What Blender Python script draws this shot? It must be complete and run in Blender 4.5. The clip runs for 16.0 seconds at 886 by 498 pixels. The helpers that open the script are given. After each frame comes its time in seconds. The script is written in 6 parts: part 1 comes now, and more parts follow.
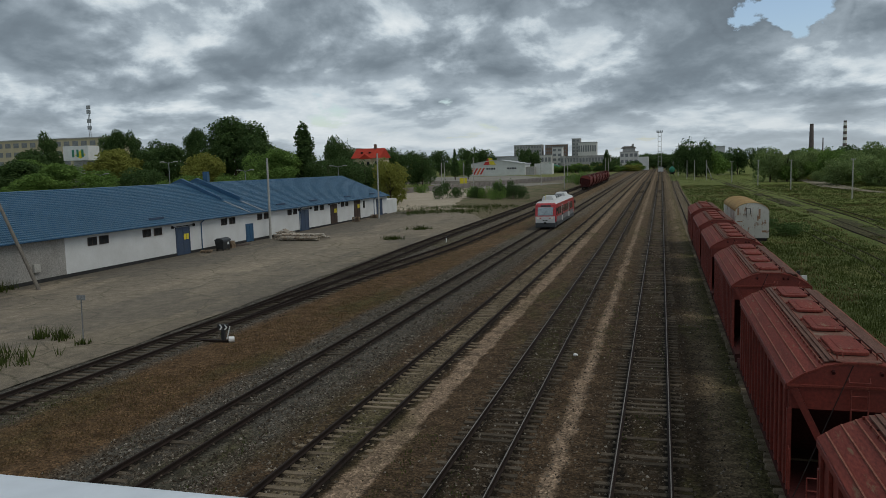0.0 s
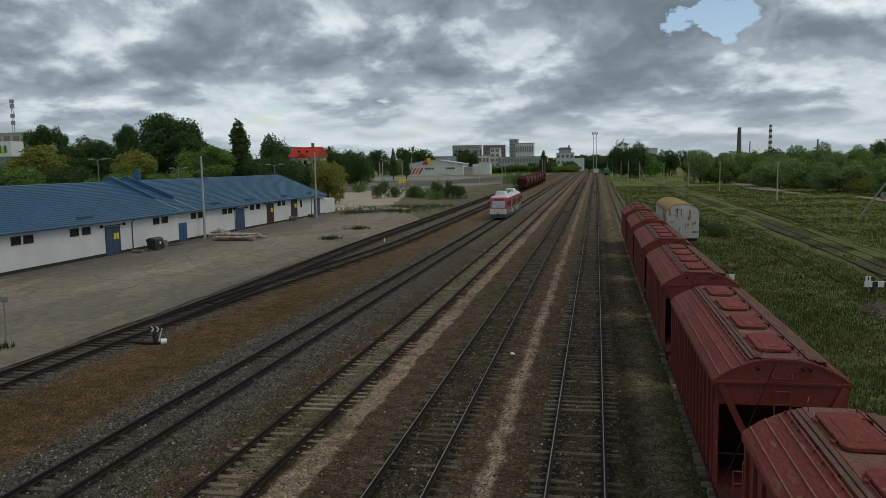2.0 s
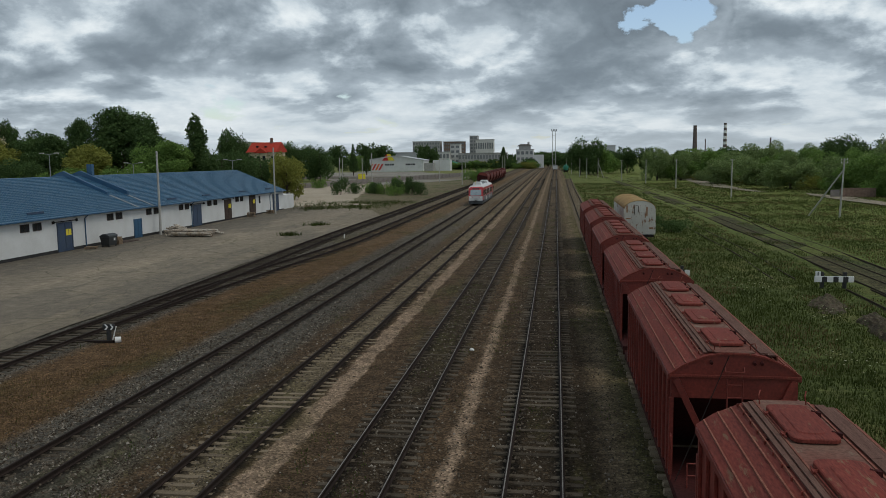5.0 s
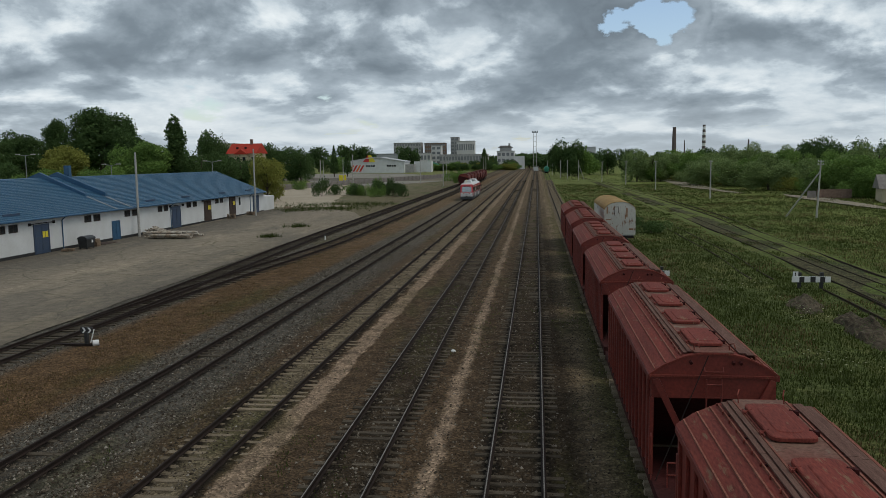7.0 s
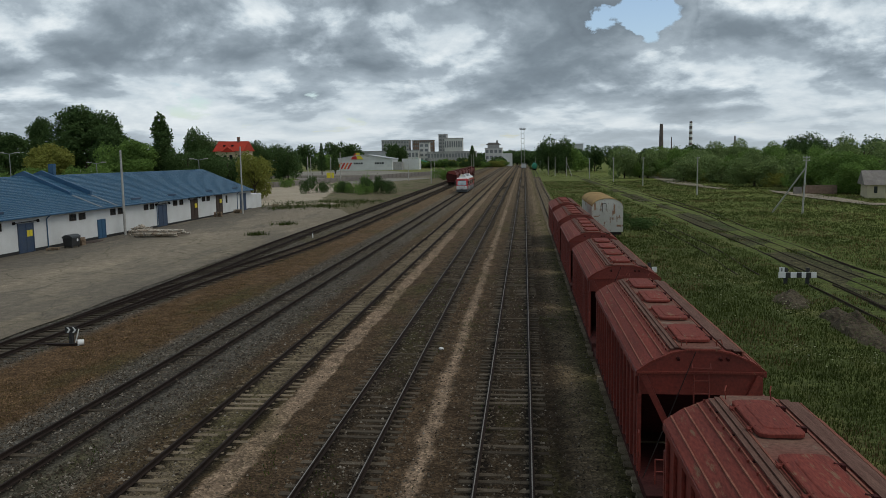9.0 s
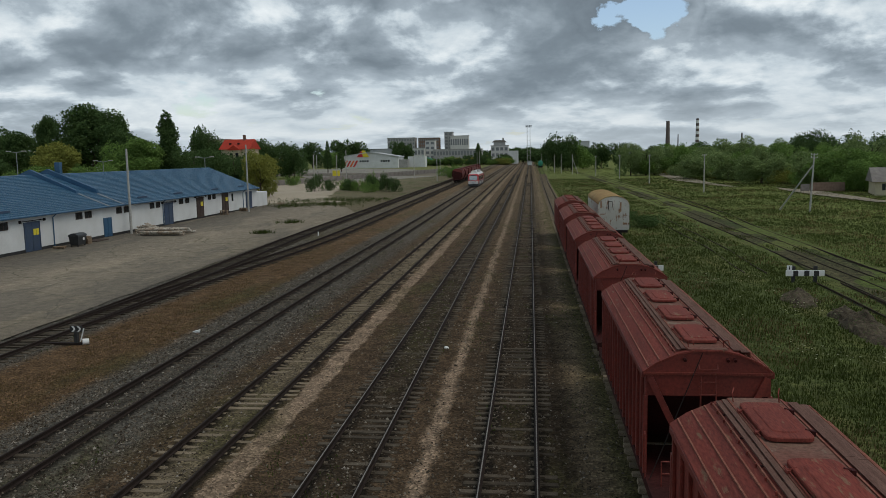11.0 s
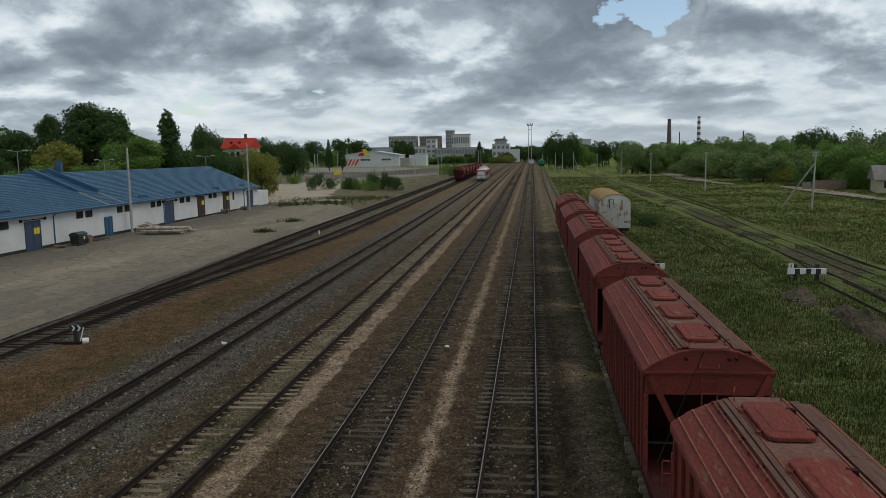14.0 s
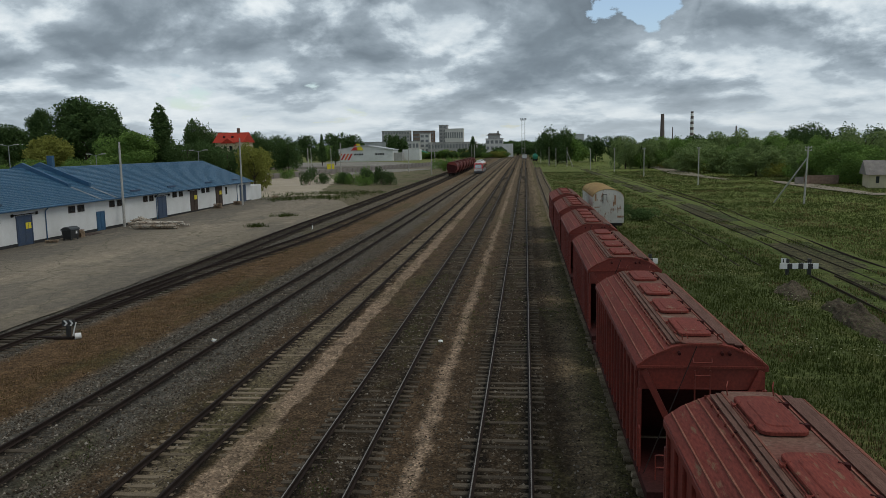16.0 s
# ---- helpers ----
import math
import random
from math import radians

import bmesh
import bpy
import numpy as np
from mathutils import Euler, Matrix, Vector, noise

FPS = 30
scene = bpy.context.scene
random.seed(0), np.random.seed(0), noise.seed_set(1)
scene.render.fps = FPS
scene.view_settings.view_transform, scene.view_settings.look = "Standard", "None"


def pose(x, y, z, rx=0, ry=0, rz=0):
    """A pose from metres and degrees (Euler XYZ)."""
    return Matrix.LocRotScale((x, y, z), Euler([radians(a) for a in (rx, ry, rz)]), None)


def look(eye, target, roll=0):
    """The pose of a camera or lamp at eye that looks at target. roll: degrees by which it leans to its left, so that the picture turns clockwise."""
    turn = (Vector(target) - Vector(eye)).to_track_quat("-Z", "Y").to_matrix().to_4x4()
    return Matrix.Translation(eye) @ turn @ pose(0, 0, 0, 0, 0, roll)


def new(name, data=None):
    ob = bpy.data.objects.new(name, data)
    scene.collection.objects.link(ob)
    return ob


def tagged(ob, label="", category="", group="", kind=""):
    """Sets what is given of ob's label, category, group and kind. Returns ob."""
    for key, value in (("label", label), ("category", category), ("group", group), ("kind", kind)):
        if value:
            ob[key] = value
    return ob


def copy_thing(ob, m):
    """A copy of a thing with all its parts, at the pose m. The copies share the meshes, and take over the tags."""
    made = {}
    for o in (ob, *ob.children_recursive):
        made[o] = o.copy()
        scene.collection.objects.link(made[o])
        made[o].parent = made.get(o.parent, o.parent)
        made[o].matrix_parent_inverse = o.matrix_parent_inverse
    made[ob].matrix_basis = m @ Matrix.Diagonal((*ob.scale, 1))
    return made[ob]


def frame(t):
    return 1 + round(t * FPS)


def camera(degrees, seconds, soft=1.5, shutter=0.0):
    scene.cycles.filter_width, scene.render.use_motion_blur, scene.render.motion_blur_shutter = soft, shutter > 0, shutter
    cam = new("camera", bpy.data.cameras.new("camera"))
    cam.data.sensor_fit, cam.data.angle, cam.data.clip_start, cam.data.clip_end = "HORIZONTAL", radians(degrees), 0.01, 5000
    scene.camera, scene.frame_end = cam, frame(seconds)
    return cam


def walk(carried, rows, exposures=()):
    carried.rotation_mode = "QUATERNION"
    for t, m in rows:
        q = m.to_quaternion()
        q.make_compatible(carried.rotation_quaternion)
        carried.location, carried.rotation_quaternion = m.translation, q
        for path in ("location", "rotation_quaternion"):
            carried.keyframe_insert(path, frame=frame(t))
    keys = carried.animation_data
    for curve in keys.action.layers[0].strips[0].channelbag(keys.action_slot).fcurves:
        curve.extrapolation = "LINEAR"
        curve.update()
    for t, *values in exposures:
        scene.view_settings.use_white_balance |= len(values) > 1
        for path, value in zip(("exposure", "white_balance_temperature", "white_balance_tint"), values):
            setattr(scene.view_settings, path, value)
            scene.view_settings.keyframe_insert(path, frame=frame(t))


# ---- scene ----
cam = camera(58.34, 16.0, 0.85)
PATH = [
    (0, pose(-0.134, -0.287, 9.138, 84.03, 0, 15.46) @ pose(0, 0, 0, 0, 0, -1.50)),
    (0.5, pose(-0.118, -0.294, 9.145, 84.07, 0, 13.29) @ pose(0, 0, 0, 0, 0, -1.50)),
    (1, pose(-0.097, -0.301, 9.158, 84.05, 0, 12.20) @ pose(0, 0, 0, 0, 0, -1.39)),
    (1.5, pose(-0.112, -0.302, 9.160, 83.97, 0, 11.46) @ pose(0, 0, 0, 0, 0, -1.17)),
    (2, pose(-0.096, -0.303, 9.160, 83.91, 0, 11.00) @ pose(0, 0, 0, 0, 0, -1.03)),
    (2.5, pose(-0.101, -0.302, 9.151, 83.87, 0, 10.61) @ pose(0, 0, 0, 0, 0, -0.91)),
    (3, pose(-0.090, -0.297, 9.152, 83.78, 0, 10.16) @ pose(0, 0, 0, 0, 0, -0.86)),
    (3.5, pose(-0.092, -0.290, 9.154, 83.67, 0, 9.58) @ pose(0, 0, 0, 0, 0, -0.81)),
    (4, pose(-0.081, -0.292, 9.158, 83.55, 0, 9.16) @ pose(0, 0, 0, 0, 0, -0.80)),
    (6.5, pose(-0.057, -0.299, 9.171, 83.68, 0, 6.90) @ pose(0, 0, 0, 0, 0, -0.73)),
    (7, pose(-0.058, -0.287, 9.164, 83.67, 0, 6.77) @ pose(0, 0, 0, 0, 0, -0.75)),
    (7.5, pose(-0.057, -0.276, 9.163, 83.57, 0, 6.35) @ pose(0, 0, 0, 0, 0, -0.83)),
    (8, pose(-0.067, -0.267, 9.169, 83.47, 0, 5.98) @ pose(0, 0, 0, 0, 0, -0.91)),
    (8.5, pose(-0.057, -0.252, 9.167, 83.47, 0, 5.91) @ pose(0, 0, 0, 0, 0, -0.91)),
    (9, pose(-0.029, -0.178, 9.154, 83.46, 0, 5.93) @ pose(0, 0, 0, 0, 0, -0.91)),
    (11.5, pose(0.011, 0.043, 9.195, 83.26, 0, 6.44) @ pose(0, 0, 0, 0, 0, -1.05)),
    (12, pose(0.024, 0.083, 9.191, 83.24, 0, 6.45) @ pose(0, 0, 0, 0, 0, -1.08)),
    (12.5, pose(0.028, 0.090, 9.188, 83.23, 0, 6.46) @ pose(0, 0, 0, 0, 0, -1.09)),
    (13, pose(0.032, 0.097, 9.184, 83.22, 0, 6.47) @ pose(0, 0, 0, 0, 0, -1.08)),
    (13.5, pose(0.038, 0.125, 9.177, 83.21, 0, 6.47) @ pose(0, 0, 0, 0, 0, -1.07)),
    (14, pose(0.042, 0.131, 9.173, 83.19, 0, 6.48) @ pose(0, 0, 0, 0, 0, -1.11)),
    (14.5, pose(0.025, 0.128, 9.170, 83.16, 0, 6.44) @ pose(0, 0, 0, 0, 0, -1.05)),
    (15, pose(0.022, 0.133, 9.173, 83.00, 0, 6.21) @ pose(0, 0, 0, 0, 0, -1.04)),
    (15.5, pose(0.025, 0.132, 9.178, 82.86, 0, 6.05) @ pose(0, 0, 0, 0, 0, -1.07)),
    (16, pose(0.031, 0.137, 9.177, 82.80, 0, 6.01) @ pose(0, 0, 0, 0, 0, -1.05)),
]
walk(cam, PATH, [(0.0, -0.14), (2.5, -0.06), (7.0, 0.0), (16.0, 0.0)])

# ---------------------------------------------------------------- light
SUN_EL, SUN_AZ = radians(57), radians(104)      # azimuth clockwise from the tracks' far end
world = bpy.data.worlds.new("overcast_sky")
scene.world = world
world.use_nodes = True
wn, wl = world.node_tree.nodes, world.node_tree.links
wn.clear()


def wnode(kind, **sets):
    n = wn.new(kind)
    for k, v in sets.items():
        n.inputs[k].default_value = v
    return n


def wmath(op, a, b=None):
    n = wn.new("ShaderNodeMath")
    n.operation = op
    for i, v in enumerate((a, b)):
        if v is None:
            continue
        if isinstance(v, (int, float)):
            n.inputs[i].default_value = v
        else:
            wl.new(v, n.inputs[i])
    return n.outputs[0]


def wramp(value, stops):
    n = wn.new("ShaderNodeValToRGB")
    while len(n.color_ramp.elements) < len(stops):
        n.color_ramp.elements.new(0.5)
    for e, (p, c) in zip(n.color_ramp.elements, stops):
        e.position, e.color = p, (*c, 1)
    wl.new(value, n.inputs[0])
    return n.outputs[0]


def wmix(fac, a, b):
    n = wn.new("ShaderNodeMix")
    n.data_type = "RGBA"
    for s, v in ((n.inputs[0], fac), (n.inputs[6], a), (n.inputs[7], b)):
        if isinstance(v, (int, float)):
            s.default_value = v
        elif isinstance(v, tuple):
            s.default_value = (*v, 1)
        else:
            wl.new(v, s)
    return n.outputs[2]


sky = wn.new("ShaderNodeTexSky")
sky.sky_type, sky.sun_disc = "NISHITA", False
sky.sun_elevation, sky.sun_rotation = SUN_EL, SUN_AZ
coord = wn.new("ShaderNodeTexCoord")
sep = wn.new("ShaderNodeSeparateXYZ")
wl.new(coord.outputs["Generated"], sep.inputs[0])
high = wmath("MAXIMUM", sep.outputs[2], 0.0)
# the cloud layer seen in perspective: lumps shrink and flatten towards the horizon
azimuth = wmath("ARCTAN2", sep.outputs[0], sep.outputs[1])
puff = wn.new("ShaderNodeCombineXYZ")
wl.new(wmath("MULTIPLY", azimuth, 4.2), puff.inputs[0])
wl.new(wmath("MULTIPLY", wmath("LOGARITHM", wmath("ADD", high, 0.055), math.e), -1.45), puff.inputs[1])


def wplace(shift):
    m = wn.new("ShaderNodeMapping")
    m.inputs["Location"].default_value = shift
    wl.new(puff.outputs[0], m.inputs[0])
    return m.outputs[0]


def wnoise(scale, detail, shift, rough=0.55):
    n = wnode("ShaderNodeTexNoise", Scale=scale, Detail=detail, Roughness=rough)
    n.inputs["Distortion"].default_value = 0.12
    wl.new(wplace(shift), n.inputs["Vector"])
    return n.outputs["Fac"]


def cover_at(dy):
    """Cloud thickness, looked up dy nearer to the zenith."""
    lumps = wnoise(1.7, 9, (3.1, 1.7 - dy, 0.4), 0.55)
    broad = wnoise(0.6, 3, (5.6, 4.1 - dy, 2.0))
    heads = wnode("ShaderNodeTexVoronoi", Scale=3.6)
    heads.feature = "SMOOTH_F1"
    heads.inputs["Smoothness"].default_value = 0.6
    bent = wnode("ShaderNodeTexNoise", Scale=5.0, Detail=3)
    spot = wplace((0.3, 0.9 - dy, 0))
    wl.new(spot, bent.inputs["Vector"])
    wl.new(wmix(0.09, spot, bent.outputs["Color"]), heads.inputs["Vector"])
    body = wmath("ADD", wmath("MULTIPLY", lumps, 0.62), wmath("MULTIPLY", broad, 0.42))
    return wmath("SUBTRACT", body, wmath("MULTIPLY", wmath("SUBTRACT", heads.outputs["Distance"], 0.45), 0.07))


thick = cover_at(0.0)
# the breaks in the cover
torn = wmath("ADD", wmath("MULTIPLY", wnoise(5.0, 6, (2.2, 8.1, 1.0), 0.6), 2.4), -0.2)
for way, size, depth in (((0.072, 0.9835, 0.1660), 0.0009, 0.13), ((0.112, 0.9795, 0.1690), 0.0015, 0.14), ((0.156, 0.9735, 0.1690), 0.0009, 0.13), ((-0.2563, 0.9626, 0.0879), 0.0004, 0.10)):
    near = wn.new("ShaderNodeVectorMath")
    near.operation = "DOT_PRODUCT"
    wl.new(coord.outputs["Generated"], near.inputs[0])
    near.inputs[1].default_value = way
    fall = wmath("MAXIMUM", wmath("SUBTRACT", 1.0, wmath("DIVIDE", wmath("SUBTRACT", 1.0, near.outputs["Value"]), size)), 0.0)
    thick = wmath("SUBTRACT", thick, wmath("MULTIPLY", wmath("MULTIPLY", fall, torn), depth))


def heap(value):
    """0 in the thin veil between the heaps, 1 inside them."""
    n = wn.new("ShaderNodeMapRange")
    n.interpolation_type = "SMOOTHSTEP"
    n.inputs["From Min"].default_value, n.inputs["From Max"].default_value = 0.465, 0.575
    wl.new(value, n.inputs["Value"])
    return n.outputs[0]


above = cover_at(0.12)
inside = heap(thick)
rim = wmath("MAXIMUM", wmath("SUBTRACT", inside, heap(above)), -0.25)
# heaps with grey undersides and bright heads, a pale veil between them, thicker overhead
tone = wmath("ADD", wmath("SUBTRACT", 0.55, wmath("MULTIPLY", inside, 0.13)), wmath("MULTIPLY", rim, 0.19))
tone = wmath("ADD", tone, wmath("MULTIPLY", wmath("SUBTRACT", thick, above), 1.5))
tone = wmath("SUBTRACT", tone, wmath("MULTIPLY", wmath("SUBTRACT", thick, 0.53), 0.8))
tone = wmath("SUBTRACT", tone, wmath("MULTIPLY", high, 0.16))
cloud = wramp(tone, [(0.12, (0.14, 0.175, 0.21)), (0.30, (0.205, 0.255, 0.30)), (0.45, (0.36, 0.43, 0.49)), (0.56, (0.55, 0.635, 0.695)), (0.71, (0.84, 0.90, 0.925))])
haze = wramp(sep.outputs[2], [(0.0, (1, 1, 1)), (0.075, (0, 0, 0))])
cloud = wmix(wmath("MULTIPLY", haze, 0.72), cloud, (0.50, 0.565, 0.61))
gap = wramp(thick, [(0.37, (1, 1, 1)), (0.402, (0, 0, 0))])
blue = wn.new("ShaderNodeVectorMath")
blue.operation = "SCALE"
wl.new(sky.outputs[0], blue.inputs[0])
blue.inputs["Scale"].default_value = 0.14
wl.new(wmix(gap, cloud, blue.outputs[0]), wnode("ShaderNodeBackground").inputs[0])
back = wn[-1]
back.inputs["Strength"].default_value = 1.0
wl.new(back.outputs[0], wn.new("ShaderNodeOutputWorld").inputs[0])

sun = new("sun", bpy.data.lights.new("sun", "SUN"))
sun.data.energy, sun.data.angle, sun.data.color = 1.15, radians(34), (1.0, 0.94, 0.83)
sun.matrix_basis = look((math.sin(SUN_AZ) * math.cos(SUN_EL) * 500, math.cos(SUN_AZ) * math.cos(SUN_EL) * 500, math.sin(SUN_EL) * 500), (0, 0, 0))


# ---------------------------------------------------------------- materials
def shader(name, rough=0.8, metal=0.0):
    m = bpy.data.materials.new(name)
    m.use_nodes = True
    b = m.node_tree.nodes["Principled BSDF"]
    b.inputs["Roughness"].default_value, b.inputs["Metallic"].default_value = rough, metal
    if rough >= 0.65:
        b.inputs["Specular IOR Level"].default_value = 0.08      # porous, dusty surfaces
    return m, m.node_tree.nodes, m.node_tree.links, b


def tex(nt, kind="NOISE", scale=1.0, detail=5, rough=0.6, stretch=(1, 1, 1)):
    nodes, links = nt
    c = nodes.new("ShaderNodeTexCoord")
    mp = nodes.new("ShaderNodeMapping")
    mp.inputs["Scale"].default_value = stretch
    links.new(c.outputs["Object"], mp.inputs[0])
    if kind == "VORONOI":
        n = nodes.new("ShaderNodeTexVoronoi")
        n.inputs["Scale"].default_value = scale
        links.new(mp.outputs[0], n.inputs["Vector"])
        return n
    n = nodes.new("ShaderNodeTexNoise")
    n.inputs["Scale"].default_value, n.inputs["Detail"].default_value, n.inputs["Roughness"].default_value = scale, detail, rough
    links.new(mp.outputs[0], n.inputs["Vector"])
    return n


def ramp(nt, value, stops):
    nodes, links = nt
    n = nodes.new("ShaderNodeValToRGB")
    while len(n.color_ramp.elements) < len(stops):
        n.color_ramp.elements.new(0.5)
    for e, (p, c) in zip(n.color_ramp.elements, stops):
        e.position, e.color = p, ((c, c, c, 1) if isinstance(c, (int, float)) else (*c, 1))
    links.new(value, n.inputs[0])
    return n.outputs[0]


def mix(nt, fac, a, b, how="MIX"):
    nodes, links = nt
    n = nodes.new("ShaderNodeMix")
    n.data_type, n.blend_type = "RGBA", how
    for s, v in ((n.inputs[0], fac), (n.inputs[6], a), (n.inputs[7], b)):
        if isinstance(v, (int, float)):
            s.default_value = v
        elif isinstance(v, tuple):
            s.default_value = (*v, 1)
        else:
            links.new(v, s)
    return n.outputs[2]


def bump(nt, b, height, strength, dist):
    nodes, links = nt
    n = nodes.new("ShaderNodeBump")
    n.inputs["Strength"].default_value, n.inputs["Distance"].default_value = strength, dist
    links.new(height, n.inputs["Height"])
    links.new(n.outputs[0], b.inputs["Normal"])


def surface(name, base, other, rough=0.8, metal=0.0, scale=1.5, fine=20.0, wear=None, wear_at=0.62, bumps=0.2, dist=0.01, stretch=(1, 1, 1), vary=0.0):
    """Two tones at a coarse scale, grain at a fine one, optional wear spots, fine relief."""
    m, nodes, links, b = shader(name, rough, metal)
    nt = nodes, links
    coarse, grain = tex(nt, scale=scale, stretch=stretch), tex(nt, scale=fine, detail=4, stretch=stretch)
    col = mix(nt, ramp(nt, coarse.outputs["Fac"], [(0.35, 0.0), (0.65, 1.0)]), base, other)
    col = mix(nt, 0.55, col, ramp(nt, grain.outputs["Fac"], [(0.3, 0.4), (0.7, 1.5)] if max(base) < 0.5 else [(0.3, 0.82), (0.7, 1.0)]), "MULTIPLY")
    if wear:
        spots = tex(nt, scale=scale * 3.1, detail=8, rough=0.7, stretch=stretch)
        col = mix(nt, ramp(nt, spots.outputs["Fac"], [(wear_at, 0.0), (wear_at + 0.06, 1.0)]), col, wear)
    if vary:
        info = nodes.new("ShaderNodeObjectInfo")
        col = mix(nt, vary, col, ramp(nt, info.outputs["Random"], [(0.0, 0.3), (1.0, 1.5)]), "MULTIPLY")
    links.new(col, b.inputs["Base Color"])
    if bumps:
        bump(nt, b, grain.outputs["Fac"], bumps, dist)
    return m


def foliage(name, dark, light):
    m, nodes, links, b = shader(name, 0.7)
    nt = nodes, links
    g = nodes.new("ShaderNodeNewGeometry")
    coarse = tex(nt, scale=0.35, detail=3)
    f = mix(nt, 0.5, ramp(nt, g.outputs["Random Per Island"], [(0, 0.0), (1, 1.0)]), ramp(nt, coarse.outputs["Fac"], [(0.35, 0.0), (0.65, 1.0)]))
    col = mix(nt, f, dark, light)
    links.new(col, b.inputs["Base Color"])
    tr = nodes.new("ShaderNodeBsdfTranslucent")
    links.new(col, tr.inputs[0])
    ms = nodes.new("ShaderNodeMixShader")
    ms.inputs[0].default_value = 0.35
    links.new(b.outputs[0], ms.inputs[1])
    links.new(tr.outputs[0], ms.inputs[2])
    links.new(ms.outputs[0], nodes["Material Output"].inputs[0])
    return m


M = {}
M["rust"] = surface("rusty_steel", (0.035, 0.025, 0.021), (0.025, 0.019, 0.017), 0.8, 0.1, 2, 30)
M["rust_light"] = surface("dusty_rusty_steel", (0.075, 0.058, 0.042), (0.055, 0.043, 0.033), 0.85, 0.1, 2, 30)
M["railhead"] = surface("worn_rail_head", (0.25, 0.235, 0.22), (0.16, 0.15, 0.14), 0.7, 0.0, 1, 12, bumps=0)
M["railhead_dull"] = surface("dull_rail_head", (0.042, 0.032, 0.027), (0.03, 0.024, 0.02), 0.7, 0.2, 1, 12, bumps=0)
M["sleeper_dark"] = surface("weathered_concrete_dark", (0.074, 0.059, 0.043), (0.115, 0.095, 0.072), 0.95, 0, 2.5, 30, vary=0.6)
M["sleeper_light"] = surface("weathered_concrete_light", (0.235, 0.19, 0.135), (0.18, 0.14, 0.095), 0.95, 0, 2.5, 30, vary=0.5)
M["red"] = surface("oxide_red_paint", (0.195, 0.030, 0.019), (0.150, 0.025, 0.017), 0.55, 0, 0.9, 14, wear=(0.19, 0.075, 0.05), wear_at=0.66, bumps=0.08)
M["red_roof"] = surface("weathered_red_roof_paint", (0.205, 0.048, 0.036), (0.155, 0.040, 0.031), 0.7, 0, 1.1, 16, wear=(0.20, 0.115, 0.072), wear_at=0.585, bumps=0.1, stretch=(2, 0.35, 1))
# darker red for hull, sills, decks, rims and brackets
M["red_dark"] = surface("dark_red_paint", (0.06, 0.016, 0.015), (0.04, 0.014, 0.013), 0.75, 0, 1.2, 14)
M["board"] = surface("grey_timber_board", (0.165, 0.095, 0.075), (0.115, 0.062, 0.050), 0.9, 0, 2.5, 25, stretch=(4, 0.4, 1))
M["seam"] = surface("dusty_red_seam", (0.25, 0.105, 0.075), (0.20, 0.07, 0.05), 0.75, 0, 1.2, 16, bumps=0)
M["top_sheet"] = surface("trodden_roof_sheet", (0.175, 0.105, 0.080), (0.155, 0.060, 0.046), 0.75, 0, 0.7, 14, wear=(0.20, 0.15, 0.115), wear_at=0.56, bumps=0.1)
M["black"] = surface("black_grease", (0.02, 0.018, 0.017), (0.035, 0.03, 0.028), 0.7, 0.2, 2, 20)
M["white_wall"] = surface("white_render", (0.66, 0.67, 0.67), (0.58, 0.585, 0.58), 0.9, 0, 0.35, 9, wear=(0.45, 0.44, 0.42), wear_at=0.70, bumps=0.15)
M["grey_wall"] = surface("bare_cement_render", (0.33, 0.32, 0.30), (0.26, 0.25, 0.235), 0.92, 0, 0.5, 9, wear=(0.2, 0.19, 0.18), wear_at=0.66)
M["plinth"] = surface("tarred_plinth", (0.05, 0.05, 0.05), (0.035, 0.035, 0.035), 0.9)
M["blue_paint"] = surface("blue_paint", (0.030, 0.098, 0.19), (0.026, 0.085, 0.165), 0.5, 0, 0.8, 10, bumps=0.05)
M["blue_door"] = surface("faded_blue_door_paint", (0.032, 0.058, 0.115), (0.045, 0.066, 0.105), 0.6, 0, 1.5, 14, wear=(0.12, 0.13, 0.15), wear_at=0.68)
M["brown_door"] = surface("brown_door_paint", (0.08, 0.06, 0.05), (0.06, 0.045, 0.04), 0.7, 0, 1.5, 14)
M["glass"] = shader("dark_window_glass", 0.12)[0]
M["glass"].node_tree.nodes["Principled BSDF"].inputs["Base Color"].default_value = (0.02, 0.024, 0.028, 1)
M["yellow"] = surface("yellow_sign_paint", (0.75, 0.62, 0.03), (0.65, 0.54, 0.03), 0.5, bumps=0)
M["timber"] = surface("pole_timber", (0.20, 0.18, 0.155), (0.14, 0.125, 0.11), 0.9, 0, 1.5, 14, stretch=(6, 6, 0.5))
M["concrete"] = surface("pole_concrete", (0.42, 0.41, 0.38), (0.34, 0.33, 0.31), 0.9, 0, 1.2, 14)
M["steel"] = surface("galvanised_steel", (0.32, 0.33, 0.34), (0.26, 0.27, 0.28), 0.45, 0.7, 2, 15, bumps=0)
# far panes lightened: the haze of distance is mixed into their colour
M["far_window"] = surface("hazy_far_window_glass", (0.15, 0.16, 0.17), (0.20, 0.21, 0.22), 0.3, 0, 0.3, 2, bumps=0)
M["white"] = surface("white_paint", (0.78, 0.78, 0.77), (0.70, 0.70, 0.69), 0.5, 0, 1, 8, bumps=0)
M["blackpaint"] = surface("black_paint", (0.018, 0.018, 0.018), (0.026, 0.026, 0.026), 0.6, bumps=0)
M["bark"] = surface("bark", (0.09, 0.07, 0.055), (0.06, 0.048, 0.04), 0.95, 0, 3, 20)
